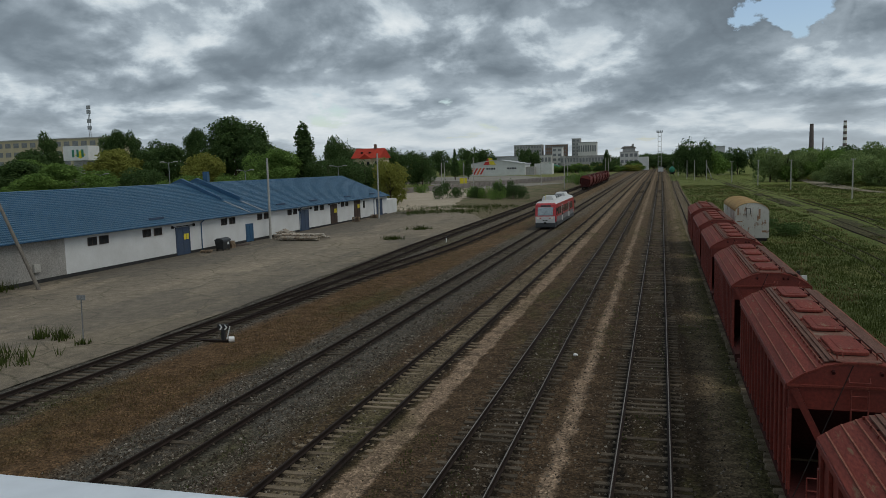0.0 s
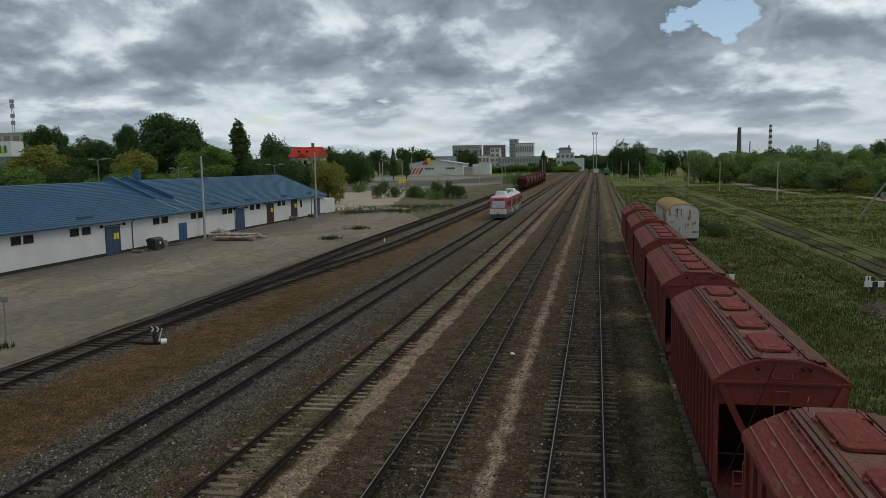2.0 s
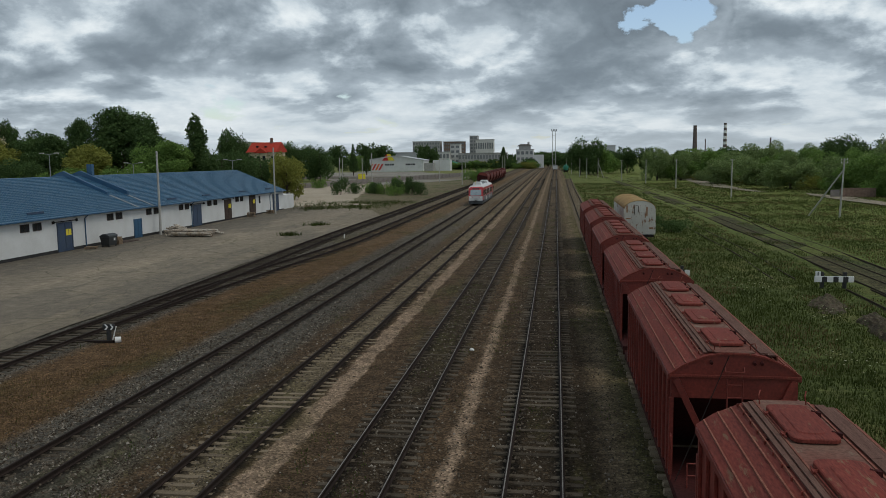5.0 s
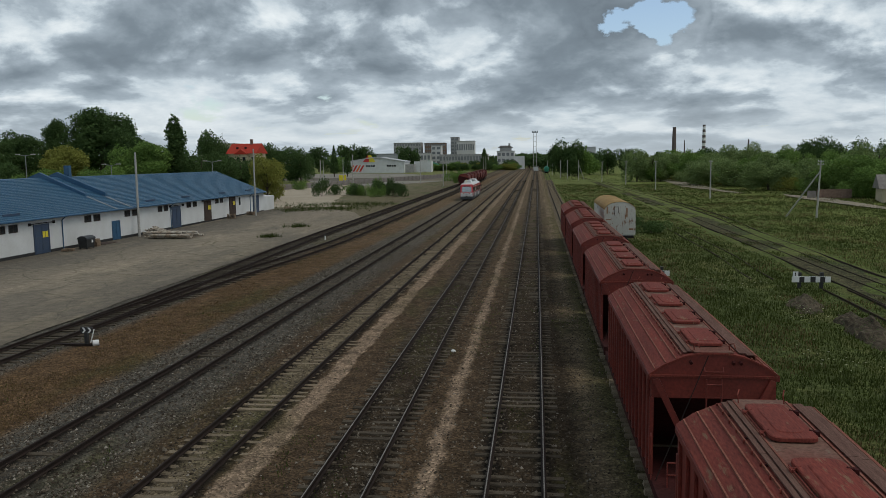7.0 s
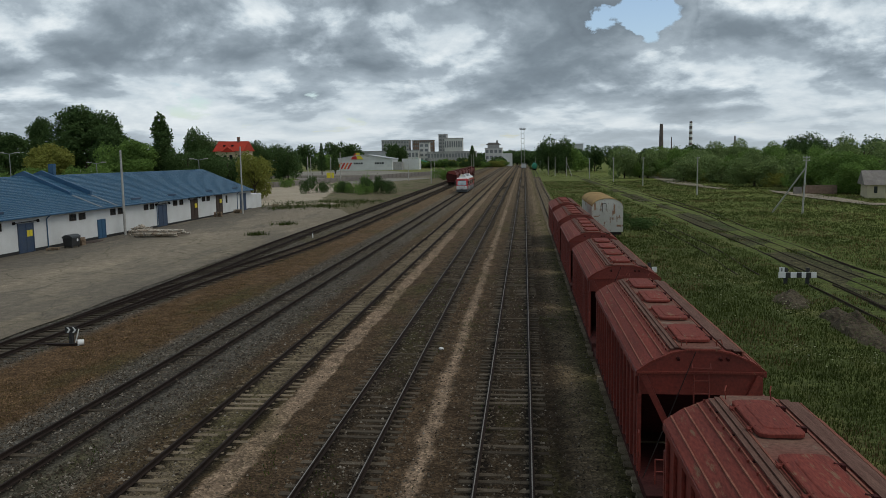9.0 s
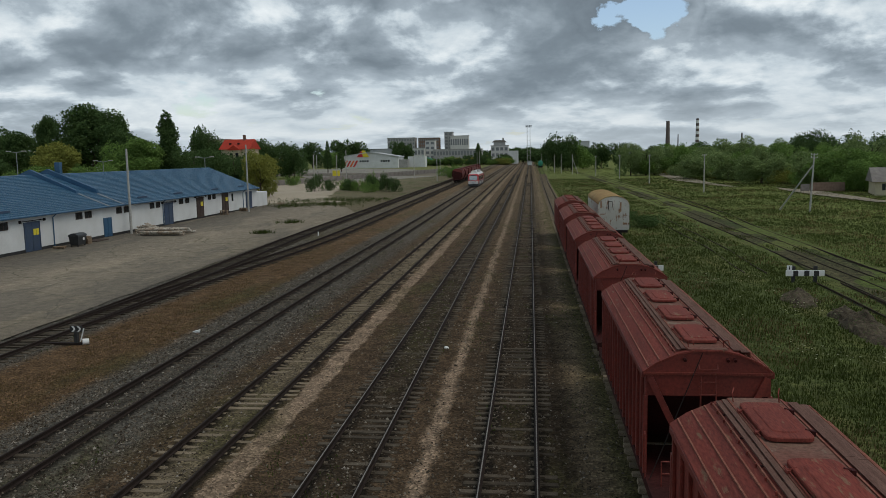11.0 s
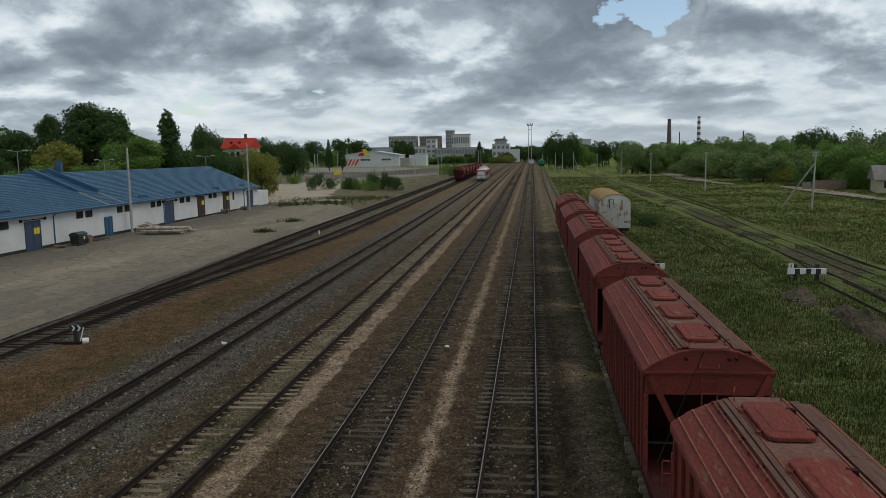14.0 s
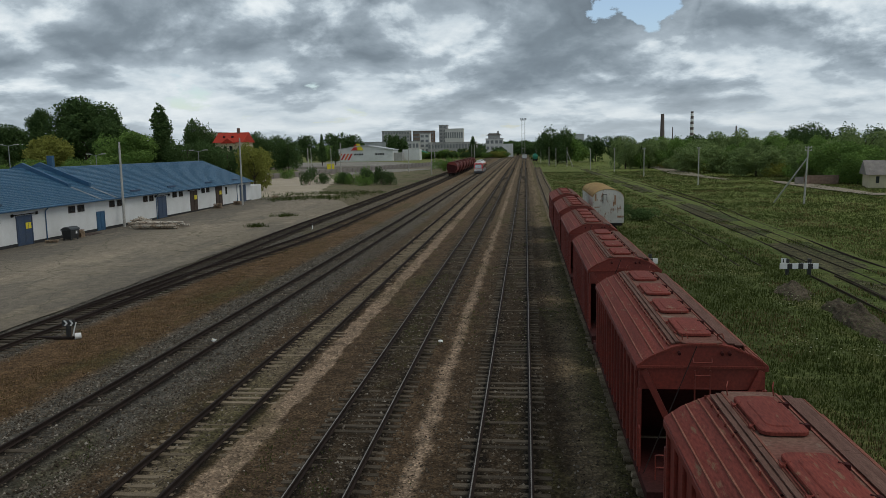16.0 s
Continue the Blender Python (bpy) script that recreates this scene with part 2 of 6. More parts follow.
M["birch"] = surface("birch_bark", (0.56, 0.52, 0.45), (0.30, 0.23, 0.165), 0.85, 0, 1.6, 12, wear=(0.09, 0.065, 0.05), wear_at=0.53)
M["cut"] = surface("cut_timber", (0.27, 0.20, 0.14), (0.20, 0.145, 0.10), 0.9)
M["leaf_dark"] = foliage("dark_foliage", (0.040, 0.078, 0.026), (0.105, 0.165, 0.055))
M["leaf_mid"] = foliage("green_foliage", (0.080, 0.150, 0.036), (0.22, 0.33, 0.085))
M["leaf_yellow"] = foliage("yellowing_foliage", (0.14, 0.155, 0.032), (0.31, 0.32, 0.08))
M["leaf_pale"] = foliage("willow_foliage", (0.11, 0.165, 0.060), (0.28, 0.36, 0.14))
M["grass"] = foliage("grass_blades", (0.031, 0.047, 0.011), (0.078, 0.098, 0.024))
M["grass_dry"] = foliage("dry_grass_blades", (0.100, 0.068, 0.033), (0.165, 0.116, 0.056))
M["flower"] = surface("pale_flower_heads", (0.34, 0.35, 0.24), (0.28, 0.29, 0.17), 0.9, bumps=0)


# ---------------------------------------------------------------- mesh helpers
def mesh_of(name, bm, material):
    me = bpy.data.meshes.new(name)
    bm.to_mesh(me)
    bm.free()
    for mt in (material if isinstance(material, (list, tuple)) else [material]):
        me.materials.append(mt)
    return me


def part(name, bm, material, parent=None, label="", at=None, smooth=False):
    """ONE mesh object from a bmesh, under a thing or a part."""
    ob = new(name, mesh_of(name, bm, material) if isinstance(bm, bmesh.types.BMesh) else bm)
    if smooth:
        for p in ob.data.polygons:
            p.use_smooth = True
    if parent is not None:
        ob.parent = parent
    if at is not None:
        ob.matrix_basis = at
    if label:
        ob["label"] = label
    return ob


def thing(name, m, label, category, group="", kind=""):
    ob = new(name)
    ob.empty_display_size = 0.3
    ob.matrix_basis = m
    return tagged(ob, label, category, group, kind)


def box(bm, x0, x1, y0, y1, z0, z1, bev=0.0):
    g = bmesh.ops.create_cube(bm, size=1.0, matrix=Matrix.Translation(((x0 + x1) / 2, (y0 + y1) / 2, (z0 + z1) / 2)) @ Matrix.Diagonal((x1 - x0, y1 - y0, z1 - z0, 1)))
    if bev:
        edges = list({e for v in g["verts"] for e in v.link_edges})
        bmesh.ops.bevel(bm, geom=edges, offset=bev, segments=2, affect="EDGES", profile=0.6)
    return bm


def bar(bm, a, b, r0, r1=None, seg=8):
    """A round bar from a to b, tapering from r0 to r1."""
    a, b = Vector(a), Vector(b)
    q = (b - a).to_track_quat("Z", "Y").to_matrix().to_4x4()
    bmesh.ops.create_cone(bm, cap_ends=True, segments=seg, radius1=r0, radius2=r0 if r1 is None else r1, depth=(b - a).length, matrix=Matrix.Translation((a + b) / 2) @ q)
    return bm


def beam(bm, a, b, w, h):
    """A square bar from a to b."""
    a, b = Vector(a), Vector(b)
    q = (b - a).to_track_quat("Z", "Y").to_matrix().to_4x4()
    bmesh.ops.create_cube(bm, size=1.0, matrix=Matrix.Translation((a + b) / 2) @ q @ Matrix.Diagonal((w, h, (b - a).length, 1)))
    return bm


def prism(bm, outline, y0, y1, axis="y"):
    """An outline of (x, z) pushed from y0 to y1."""
    def at(p, y):
        return (p[0], y, p[1]) if axis == "y" else (y, p[0], p[1])
    a, b = [bm.verts.new(at(p, y0)) for p in outline], [bm.verts.new(at(p, y1)) for p in outline]
    bm.faces.new(a), bm.faces.new(b[::-1])
    for i in range(len(outline)):
        j = (i + 1) % len(outline)
        bm.faces.new((a[j], a[i], b[i], b[j]))
    bmesh.ops.recalc_face_normals(bm, faces=bm.faces)
    return bm


def B():
    return bmesh.new()


def rise(y):
    """The ground climbs gently beyond the goods shed."""
    s = max(0.0, y - 90.0)
    return 3.0 * (1.0 - math.exp(-s * s / (s + 40.0) / 600.0))


# ---------------------------------------------------------------- ground
def ground_stuff(name, stops, warp=0.5, patch=None, gravel=9.0, bumps=0.8, rough=0.95, grit=0.7, far=None, cracks=False, rails=()):
    """Soil whose tone follows the strips along the tracks (object x), with ragged borders, patches and stony grain."""
    m, nodes, links, b = shader(name, rough)
    nt = nodes, links
    c = nodes.new("ShaderNodeTexCoord")
    s = nodes.new("ShaderNodeSeparateXYZ")
    links.new(c.outputs["Object"], s.inputs[0])
    ragged = tex(nt, scale=0.7, detail=10, rough=0.72, stretch=(1, 0.5, 1))
    w = nodes.new("ShaderNodeMath")
    w.operation = "MULTIPLY_ADD"
    links.new(ragged.outputs["Fac"], w.inputs[0])
    w.inputs[1].default_value = warp * 4
    links.new(s.outputs[0], w.inputs[2])
    r = nodes.new("ShaderNodeMapRange")
    lo, hi = stops[0][0], stops[-1][0]
    r.inputs["From Min"].default_value, r.inputs["From Max"].default_value = lo + warp * 2, hi + warp * 2
    links.new(w.outputs[0], r.inputs["Value"])
    col = ramp(nt, r.outputs[0], [((x - lo) / (hi - lo), k) for x, k in stops])
    if patch:
        p = tex(nt, scale=0.22, detail=7, rough=0.65, stretch=(1, 0.3, 1))
        col = mix(nt, ramp(nt, p.outputs["Fac"], [(0.52, 0.0), (0.66, 0.8)]), col, patch)
    # distant ground is painted paler, standing in for sunlight that falls there
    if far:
        sunlit_fade = nodes.new("ShaderNodeMapRange")
        sunlit_fade.inputs["From Min"].default_value, sunlit_fade.inputs["From Max"].default_value, sunlit_fade.inputs["To Max"].default_value = 50.0, 170.0, 0.5
        links.new(s.outputs[1], sunlit_fade.inputs["Value"])
        col = mix(nt, sunlit_fade.outputs[0], col, far)
    if cracks:
        bend = tex(nt, scale=0.5, detail=6)
        v = nodes.new("ShaderNodeTexVoronoi")
        v.feature, v.inputs["Scale"].default_value = "DISTANCE_TO_EDGE", 0.16
        links.new(mix(nt, 0.6, c.outputs["Object"], bend.outputs["Color"], "LINEAR_LIGHT"), v.inputs["Vector"])
        col = mix(nt, ramp(nt, v.outputs["Distance"], [(0.004, 0.55), (0.012, 0.0)]), col, (0.07, 0.068, 0.04))
        slab = tex(nt, scale=0.09, detail=9, rough=0.7, stretch=(1, 0.35, 1))
        col = mix(nt, ramp(nt, slab.outputs["Fac"], [(0.50, 0.0), (0.54, 0.55)]), col, (0.135, 0.12, 0.10))
    blot = tex(nt, scale=1.3, detail=7, rough=0.7)
    col = mix(nt, 0.8 if grit > 0.5 else 0.45, col, ramp(nt, blot.outputs["Fac"], [(0.3, 0.3), (0.7, 1.55)]), "MULTIPLY")
    grain = tex(nt, "VORONOI", scale=gravel)
    col = mix(nt, grit, col, ramp(nt, grain.outputs["Color"], [(0.0, 0.15), (0.6, 1.0), (1.0, 2.2)]), "MULTIPLY")
    if rails:
        # grease and brake dust beside the rails, with the rails' shade painted in
        def sums(op, a, k):
            n = nodes.new("ShaderNodeMath")
            n.operation = op
            links.new(a, n.inputs[0])
            if isinstance(k, (int, float)):
                n.inputs[1].default_value = k
            else:
                links.new(k, n.inputs[1])
            return n.outputs[0]
        near = None
        for xc in rails:
            d = sums("ABSOLUTE", sums("SUBTRACT", sums("ABSOLUTE", sums("SUBTRACT", s.outputs[0], xc), 0.0), 0.7975), 0.0)
            near = d if near is None else sums("MINIMUM", near, d)
        edge = sums("ADD", near, sums("MULTIPLY", sums("SUBTRACT", blot.outputs["Fac"], 0.5), 0.35))
        col = mix(nt, ramp(nt, edge, [(0.15, 0.93), (0.42, 0.0)]), col, (0.016, 0.013, 0.010))
    links.new(col, b.inputs["Base Color"])
    bump(nt, b, grain.outputs["Distance"], bumps, 0.06)
    return m


GRAVEL, DARK, TAN, DIRT = (0.098, 0.089, 0.074), (0.052, 0.037, 0.023), (0.27, 0.195, 0.135), (0.090, 0.060, 0.036)
DRY, MOSS, INFILL, GREY = (0.125, 0.077, 0.041), (0.070, 0.066, 0.027), (0.165, 0.130, 0.084), (0.080, 0.071, 0.058)
RUNS = (-0.65, -5.54, -10.44, -15.5)
# far: sunlight on the distant bed, put into the soil colour
M["bed"] = ground_stuff("track_bed", [(-29.5, GRAVEL), (-24.2, GRAVEL), (-23.2, DRY), (-18.6, DRY), (-17.9, GRAVEL), (-16.5, GRAVEL), (-16.2, GREY), (-14.8, GREY), (-14.5, GRAVEL), (-13.2, GRAVEL), (-12.5, DIRT), (-11.4, DIRT),
                        (-11.1, INFILL), (-9.8, INFILL), (-9.5, DIRT), (-9.20, DIRT), (-9.10, TAN), (-8.42, TAN), (-8.30, DIRT), (-6.6, DIRT), (-6.2, DARK), (-4.9, DARK), (-4.3, DIRT), (-3.56, DIRT), (-3.46, TAN), (-3.06, TAN),
                        (-2.94, DIRT), (-1.6, DARK), (1.0, DARK), (1.85, (0.17, 0.128, 0.080)), (2.7, (0.095, 0.084, 0.036)), (3.6, DIRT)],
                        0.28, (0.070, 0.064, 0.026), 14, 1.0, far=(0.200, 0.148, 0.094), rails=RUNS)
# the far field's sunlit look is put into its soil colour
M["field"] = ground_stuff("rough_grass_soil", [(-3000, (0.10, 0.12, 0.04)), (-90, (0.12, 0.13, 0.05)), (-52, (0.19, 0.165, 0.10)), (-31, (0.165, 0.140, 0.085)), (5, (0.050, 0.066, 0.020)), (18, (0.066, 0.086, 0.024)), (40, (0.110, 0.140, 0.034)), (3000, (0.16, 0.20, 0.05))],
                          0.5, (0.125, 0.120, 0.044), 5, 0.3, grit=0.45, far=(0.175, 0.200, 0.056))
M["asphalt"] = ground_stuff("old_asphalt", [(-80, (0.12, 0.105, 0.086)), (-51, (0.12, 0.105, 0.086)), (-47, (0.165, 0.142, 0.112)), (-41, (0.225, 0.190, 0.145)), (-35, (0.235, 0.198, 0.150)), (-30, (0.20, 0.168, 0.125)), (-26, (0.14, 0.12, 0.094))], 1.6, (0.30, 0.250, 0.185), 26, 0.15, grit=0.35, cracks=True)
M["paving"] = surface("pale_concrete_paving", (0.42, 0.36, 0.28), (0.34, 0.29, 0.22), 0.92, 0, 0.12, 6, bumps=0.2)
M["sand"] = surface("trodden_sand", (0.30, 0.26, 0.20), (0.24, 0.205, 0.155), 0.95, 0, 0.4, 9)
M["bare"] = surface("bare_pale_soil", (0.19, 0.15, 0.10), (0.15, 0.115, 0.075), 0.95, 0, 1.5, 14)
M["track_soil"] = ground_stuff("trampled_track_soil", [(20, (0.064, 0.080, 0.028)), (22.5, (0.080, 0.072, 0.038)), (25, (0.072, 0.070, 0.034)), (28, (0.066, 0.082, 0.028))], 0.9, (0.058, 0.082, 0.024), 6)
M["spoil"] = surface("dark_spoil_earth", (0.058, 0.046, 0.034), (0.105, 0.085, 0.060), 0.95, 0, 2.2, 14, wear=(0.06, 0.085, 0.03), wear_at=0.56, bumps=0.6, dist=0.05)


def steps(spans):
    out = []
    for a, b, d in spans:
        n = max(1, round((b - a) / d))
        out += [a + (b - a) * i / n for i in range(n)]
    return out + [spans[-1][1]]


def sheet(name, xs, ys, height, material, label, category):
    verts = [(x, y, height(x, y)) for y in ys for x in xs]
    n = len(xs)
    faces = [(j * n + i, j * n + i + 1, (j + 1) * n + i + 1, (j + 1) * n + i) for j in range(len(ys) - 1) for i in range(n - 1)]
    me = bpy.data.meshes.new(name)
    me.from_pydata(verts, [], faces)
    me.materials.append(material)
    for p in me.polygons:
        p.use_smooth = True
    return tagged(new(name, me), label, category, kind="structure")


def field_height(x, y):
    z = rise(y) - 0.09
    if -30 < x < 4:
        return z - 0.25
    if x < -30:
        return z - 0.02
    z += 0.16 * noise.noise((x * 0.12, y * 0.08, 1.0)) * min(1, abs(x - 4) / 6)
    return z - 0.05


sheet("ground", steps([(-3000, -300, 450), (-300, -60, 20), (-60, 3.0, 4), (3.0, 60, 1.5), (60, 300, 20), (300, 3000, 450)]),
      steps([(-200, 0, 50), (0, 130, 2), (130, 720, 12), (720, 1200, 40), (1200, 4500, 400)]), field_height, M["field"], "rough green grassland with dry brown patches", "ground")


def bed_height(x, y):
    z = rise(y) - 0.035 + 0.05 * noise.noise((x * 0.9, y * 0.5, 0.0)) + 0.035 * noise.noise((x * 2.7, y * 2.3, 4.0))
    for xc, lift, outer in ((-0.65, 0.082, 0.020), (-5.54, 0.080, 0.020), (-10.44, 0.075, 0.055), (-15.5, 0.085, 0.08)):
        d = abs(x - xc)
        if d < 1.6:
            z += lift * max(0.0, 1 - (d / 0.75) ** 4) * (0.8 + 1.0 * noise.noise((x * 0.8, y * 0.35, 6.0))) if d < 0.75 else outer
    return z - 0.22 * max(0.0, min(1.0, (-28.9 - x) / 0.8)) - 0.2 * max(0.0, min(1.0, (x - 2.7) / 1.0))


sheet("track_bed", steps([(-29.6, 3.9, 0.25)]), steps([(-60, 10, 5), (10, 62, 0.28), (62, 80, 0.5), (80, 150, 1.2), (150, 720, 10)]), bed_height, M["bed"],
      "stony brown trackbed with sandy trodden strips between the tracks", "trackbed")


def plate(name, outline, z, material, label, category, step=4.0):
    """A flat piece of paving that follows the rise of the ground."""
    bm = B()
    f = bm.faces.new([bm.verts.new((x, y, 0)) for x, y in outline])
    ymin, ymax = min(p[1] for p in outline), max(p[1] for p in outline)
    y = ymin + step
    while y < ymax:
        bmesh.ops.bisect_plane(bm, geom=bm.verts[:] + bm.edges[:] + bm.faces[:], plane_co=(0, y, 0), plane_no=(0, 1, 0))
        y += step
    for v in bm.verts:
        v.co.z = rise(v.co.y) + z
    return tagged(part(name, bm, material), label, category, kind="structure")


def ragged(points, amount, step=1.5):
    out = []
    for (x0, y0), (x1, y1) in zip(points, points[1:] + points[:1]):
        n = max(1, int(math.hypot(x1 - x0, y1 - y0) / step))
        for i in range(n):
            x, y = x0 + (x1 - x0) * i / n, y0 + (y1 - y0) * i / n
            k = noise.noise((x * 0.35, y * 0.35, 9.0))
            out.append((x + amount * k, y + amount * noise.noise((x * 0.3, y * 0.3, 3.0))))
    return out


plate("yard", ragged([(-27.5, 6), (-27.5, 40), (-28.2, 66), (-28.7, 85), (-28.75, 128), (-33, 141), (-42, 153), (-53, 152), (-75, 152), (-75, 6)], 0.3), 0.015, M["asphalt"],
      "grey worn asphalt goods yard with pale patches", "yard")
M["waste"] = ground_stuff("waste_ground_soil", [(-110, (0.15, 0.135, 0.085)), (-60, (0.20, 0.17, 0.115)), (-42, (0.15, 0.132, 0.078)), (-28, (0.13, 0.105, 0.066))], 1.5, (0.075, 0.092, 0.034), 7, 0.3, grit=0.5)
plate("waste_ground", ragged([(-28.9, 126), (-28.9, 340), (-44, 345), (-80, 300), (-66, 152), (-40, 152)], 0.5, 3), -0.075, M["waste"], "bare brown waste ground with weedy patches", "ground")
plate("access_road", ragged([(-96, 330), (-68, 300), (-44, 166), (-36, 160), (-47, 157), (-66, 158), (-96, 240)], 1.5), -0.05, M["paving"], "pale concrete access area beyond the shed", "road")
M["grey_paving"] = surface("grey_concrete_yard", (0.27, 0.25, 0.22), (0.21, 0.195, 0.17), 0.92, 0, 0.08, 3, bumps=0.1)
plate("paved_area", ragged([(-66, 262), (-97, 336), (-168, 540), (-89, 515), (-50, 425), (-36, 336), (-50, 300)], 1.2, 5), -0.06, M["grey_paving"], "wide grey concrete area before the striped warehouse", "pavement")
plate("street", ragged([(-260, 420), (-36, 330), (-30, 355), (-40, 380), (-250, 470)], 1.0, 6), -0.05, M["asphalt"], "grey asphalt street by the white warehouse", "road")
plate("sand_track", ragged([(44.5, 350), (52.5, 345), (53.4, 303), (49.5, 225), (51.0, 203), (48.5, 203), (43.7, 248), (46.8, 300)], 0.6, 3), -0.03, M["sand"],
      "pale sandy patch along the edge of the wood", "road")
plate("sand_lane", ragged([(55.7, 184), (57.5, 195), (61.5, 176), (60.5, 146), (140, 116), (140, 111), (58.0, 141), (56.0, 162)], 0.4, 3), 0.03, M["sand"],
      "pale sandy lane in front of the small house", "road")


# ---------------------------------------------------------------- railway tracks
def rail_mesh(points, z0=0.045, step=8.0):
    """A flat-bottomed rail swept along points (x, y): foot and web rusty, head worn."""
    prof = [(-0.075, 0), (0.075, 0), (0.075, 0.018), (0.02, 0.045), (0.02, 0.13), (0.038, 0.142), (0.038, 0.174), (0.016, 0.185), (-0.016, 0.185), (-0.038, 0.174), (-0.038, 0.142), (-0.02, 0.13), (-0.02, 0.045), (-0.075, 0.018)]
    bm = B()
    rings = []
    for x, y in points:
        rings.append([bm.verts.new((x + px, y, rise(y) + z0 + pz)) for px, pz in prof])
    for a, b in zip(rings, rings[1:]):
        for i in range(len(prof)):
            j = (i + 1) % len(prof)
            f = bm.faces.new((a[i], a[j], b[j], b[i]))
            f.material_index = 1 if i == 7 else 0
    bm.faces.new(rings[0][::-1]), bm.faces.new(rings[-1])
    bmesh.ops.recalc_face_normals(bm, faces=bm.faces)
    return bm


def along(knots, y):
    for (x0, y0), (x1, y1) in zip(knots, knots[1:]):
        if y <= y1:
            s = max(0.0, min(1.0, (y - y0) / (y1 - y0)))
            return x0 + (x1 - x0) * s * s * (3 - 2 * s)
    return knots[-1][0]


def sleeper_mesh(name, length, width, high, material):
    bm = B()
    box(bm, -length / 2, length / 2, -width / 2, width / 2, -0.12, high, 0.012)
    for v in bm.verts:
        if v.co.z > 0:
            v.co.y *= 0.86
            v.co.x *= 0.985
    for s in (-1, 1):
        box(bm, s * 0.7975 - 0.17, s * 0.7975 + 0.17, -0.07, 0.07, high, high + 0.018)
    return mesh_of(name, bm, material)


SLEEPER = {k: sleeper_mesh("sleeper_" + k, 2.7, 0.26, 0.035, M["sleeper_" + k]) for k in ("dark", "light")}


def track(knots, y0, y1, singles, tone, label, shiny=False, ragged_by=0.04, seed=1, pitch=0.56, extra=0.0, buried=False):
    """A track along knots (x, y): two rails, sleepers one by one up to y = singles, the far ones joined."""
    rnd = random.Random(seed)
    t = thing("railway_track", Matrix(), label, "railway track", kind="structure")
    ys = steps([(y0, max(y0 + 1, min(y1, 160)), 4), (min(y1, 160), y1, 12)]) if y1 > 160 else steps([(y0, y1, 3)])
    for s in (-1, 1):
        part("rail", rail_mesh([(along(knots, y) + s * 0.7975, y) for y in ys], 0.045 + extra), [M["rust_light"], M["rust_light"]] if buried else [M["rust"], M["railhead" if shiny else "railhead_dull"]], t)
    y, far = y0 + 0.3, B()
    while y < min(y1, 330) and not buried:
        x = along(knots, y)
        m = pose(x + rnd.uniform(-1, 1) * ragged_by, y + rnd.uniform(-0.03, 0.03), rise(y) + extra + rnd.uniform(-0.05, 0.004), 0, 0, rnd.uniform(-1.2, 1.2))
        if 5 < y < singles:
            part("sleeper", SLEEPER[tone], None, t, at=m)
        else:
            bmesh.ops.create_cube(far, size=1.0, matrix=m @ Matrix.Translation((0, 0, -0.04)) @ Matrix.Diagonal((2.7, 0.24, 0.15, 1)))
        y += pitch
    if far.verts:
        ob = part("far_sleepers", far, M["sleeper_" + tone], t)
        ob["kind"] = "stuff"
    else:
        far.free()
    return t


def straight(x):
    return [(x, -60), (x, 500), (x * 0.85 - 7, 720)]


track(straight(-0.65), -50, 715, 100, "dark", "broad-gauge track with bright worn rails on dark sleepers", True, 0.05, 11)
track(straight(-5.54), -50, 715, 100, "dark", "broad-gauge track with bright worn rails on dark sleepers", True, 0.05, 12)
track(straight(-10.44), -50, 715, 100, "light", "rusty broad-gauge track on pale half-buried sleepers", False, 0.04, 13)
track(straight(-15.5), -50, 715, 100, "dark", "main running track on grey stone ballast", False, 0.03, 14)
track([(4.25, -60), (4.25, 200), (5.4, 440), (-2, 715)], -50, 715, 100, "light", "siding under the red hopper wagons", False, 0.05, 15)
track([(-25.65, -60), (-25.65, 36), (-27.45, 105), (-27.45, 480), (-28.5, 700)], -50, 700, 36, "dark", "rusty siding beside the asphalt yard", False, 0.04, 16)
track([(-25.65, 36), (-22.75, 92), (-22.75, 480), (-25, 715)], 37.5, 700, 37, "dark", "rusty branch that leaves the siding at the points", False, 0.04, 17, 0.9)
track([(20.0, 36), (20.6, 57.5)], 36, 57.2, 57, "dark", "short overgrown stub track that ends at a buffer stop", False, 0.06, 18, 0.6, -0.262, True)
track([(21.2, 30), (22.6, 62), (23.1, 90), (23.2, 130), (21.5, 300), (14, 500)], 30, 500, 100, "dark", "rusty side track in trampled dark earth", False, 0.05, 19, 0.6, -0.262, True)
track([(24.2, 30), (25.5, 62), (26.2, 88), (28.2, 130), (25, 300)], 30, 300, 100, "dark", "rusty side track in trampled dark earth", False, 0.05, 20, 0.6, -0.262, True)
track([(17.0, 62), (17.8, 80), (17.8, 110)], 62, 110, 62, "dark", "old rails sunk in the grass", False, 0.05, 21, 0.8, -0.275, True)
plate("dirt_strip", ragged([(21.0, 26), (21.9, 62), (22.4, 90), (22.4, 130), (21, 300), (22.5, 300), (25.5, 150), (26.4, 88), (25.7, 62), (24.8, 26)], 1.0, 1.2), -0.11, M["track_soil"], "trampled dark earth round the side tracks", "ground")


# ---------------------------------------------------------------- red hopper wagons
RED_ROOF = [(-1.54, 3.90), (-1.22, 4.13), (-0.70, 4.36), (-0.3, 4.44), (0.3, 4.44), (0.70, 4.36), (1.22, 4.13), (1.54, 3.90)]


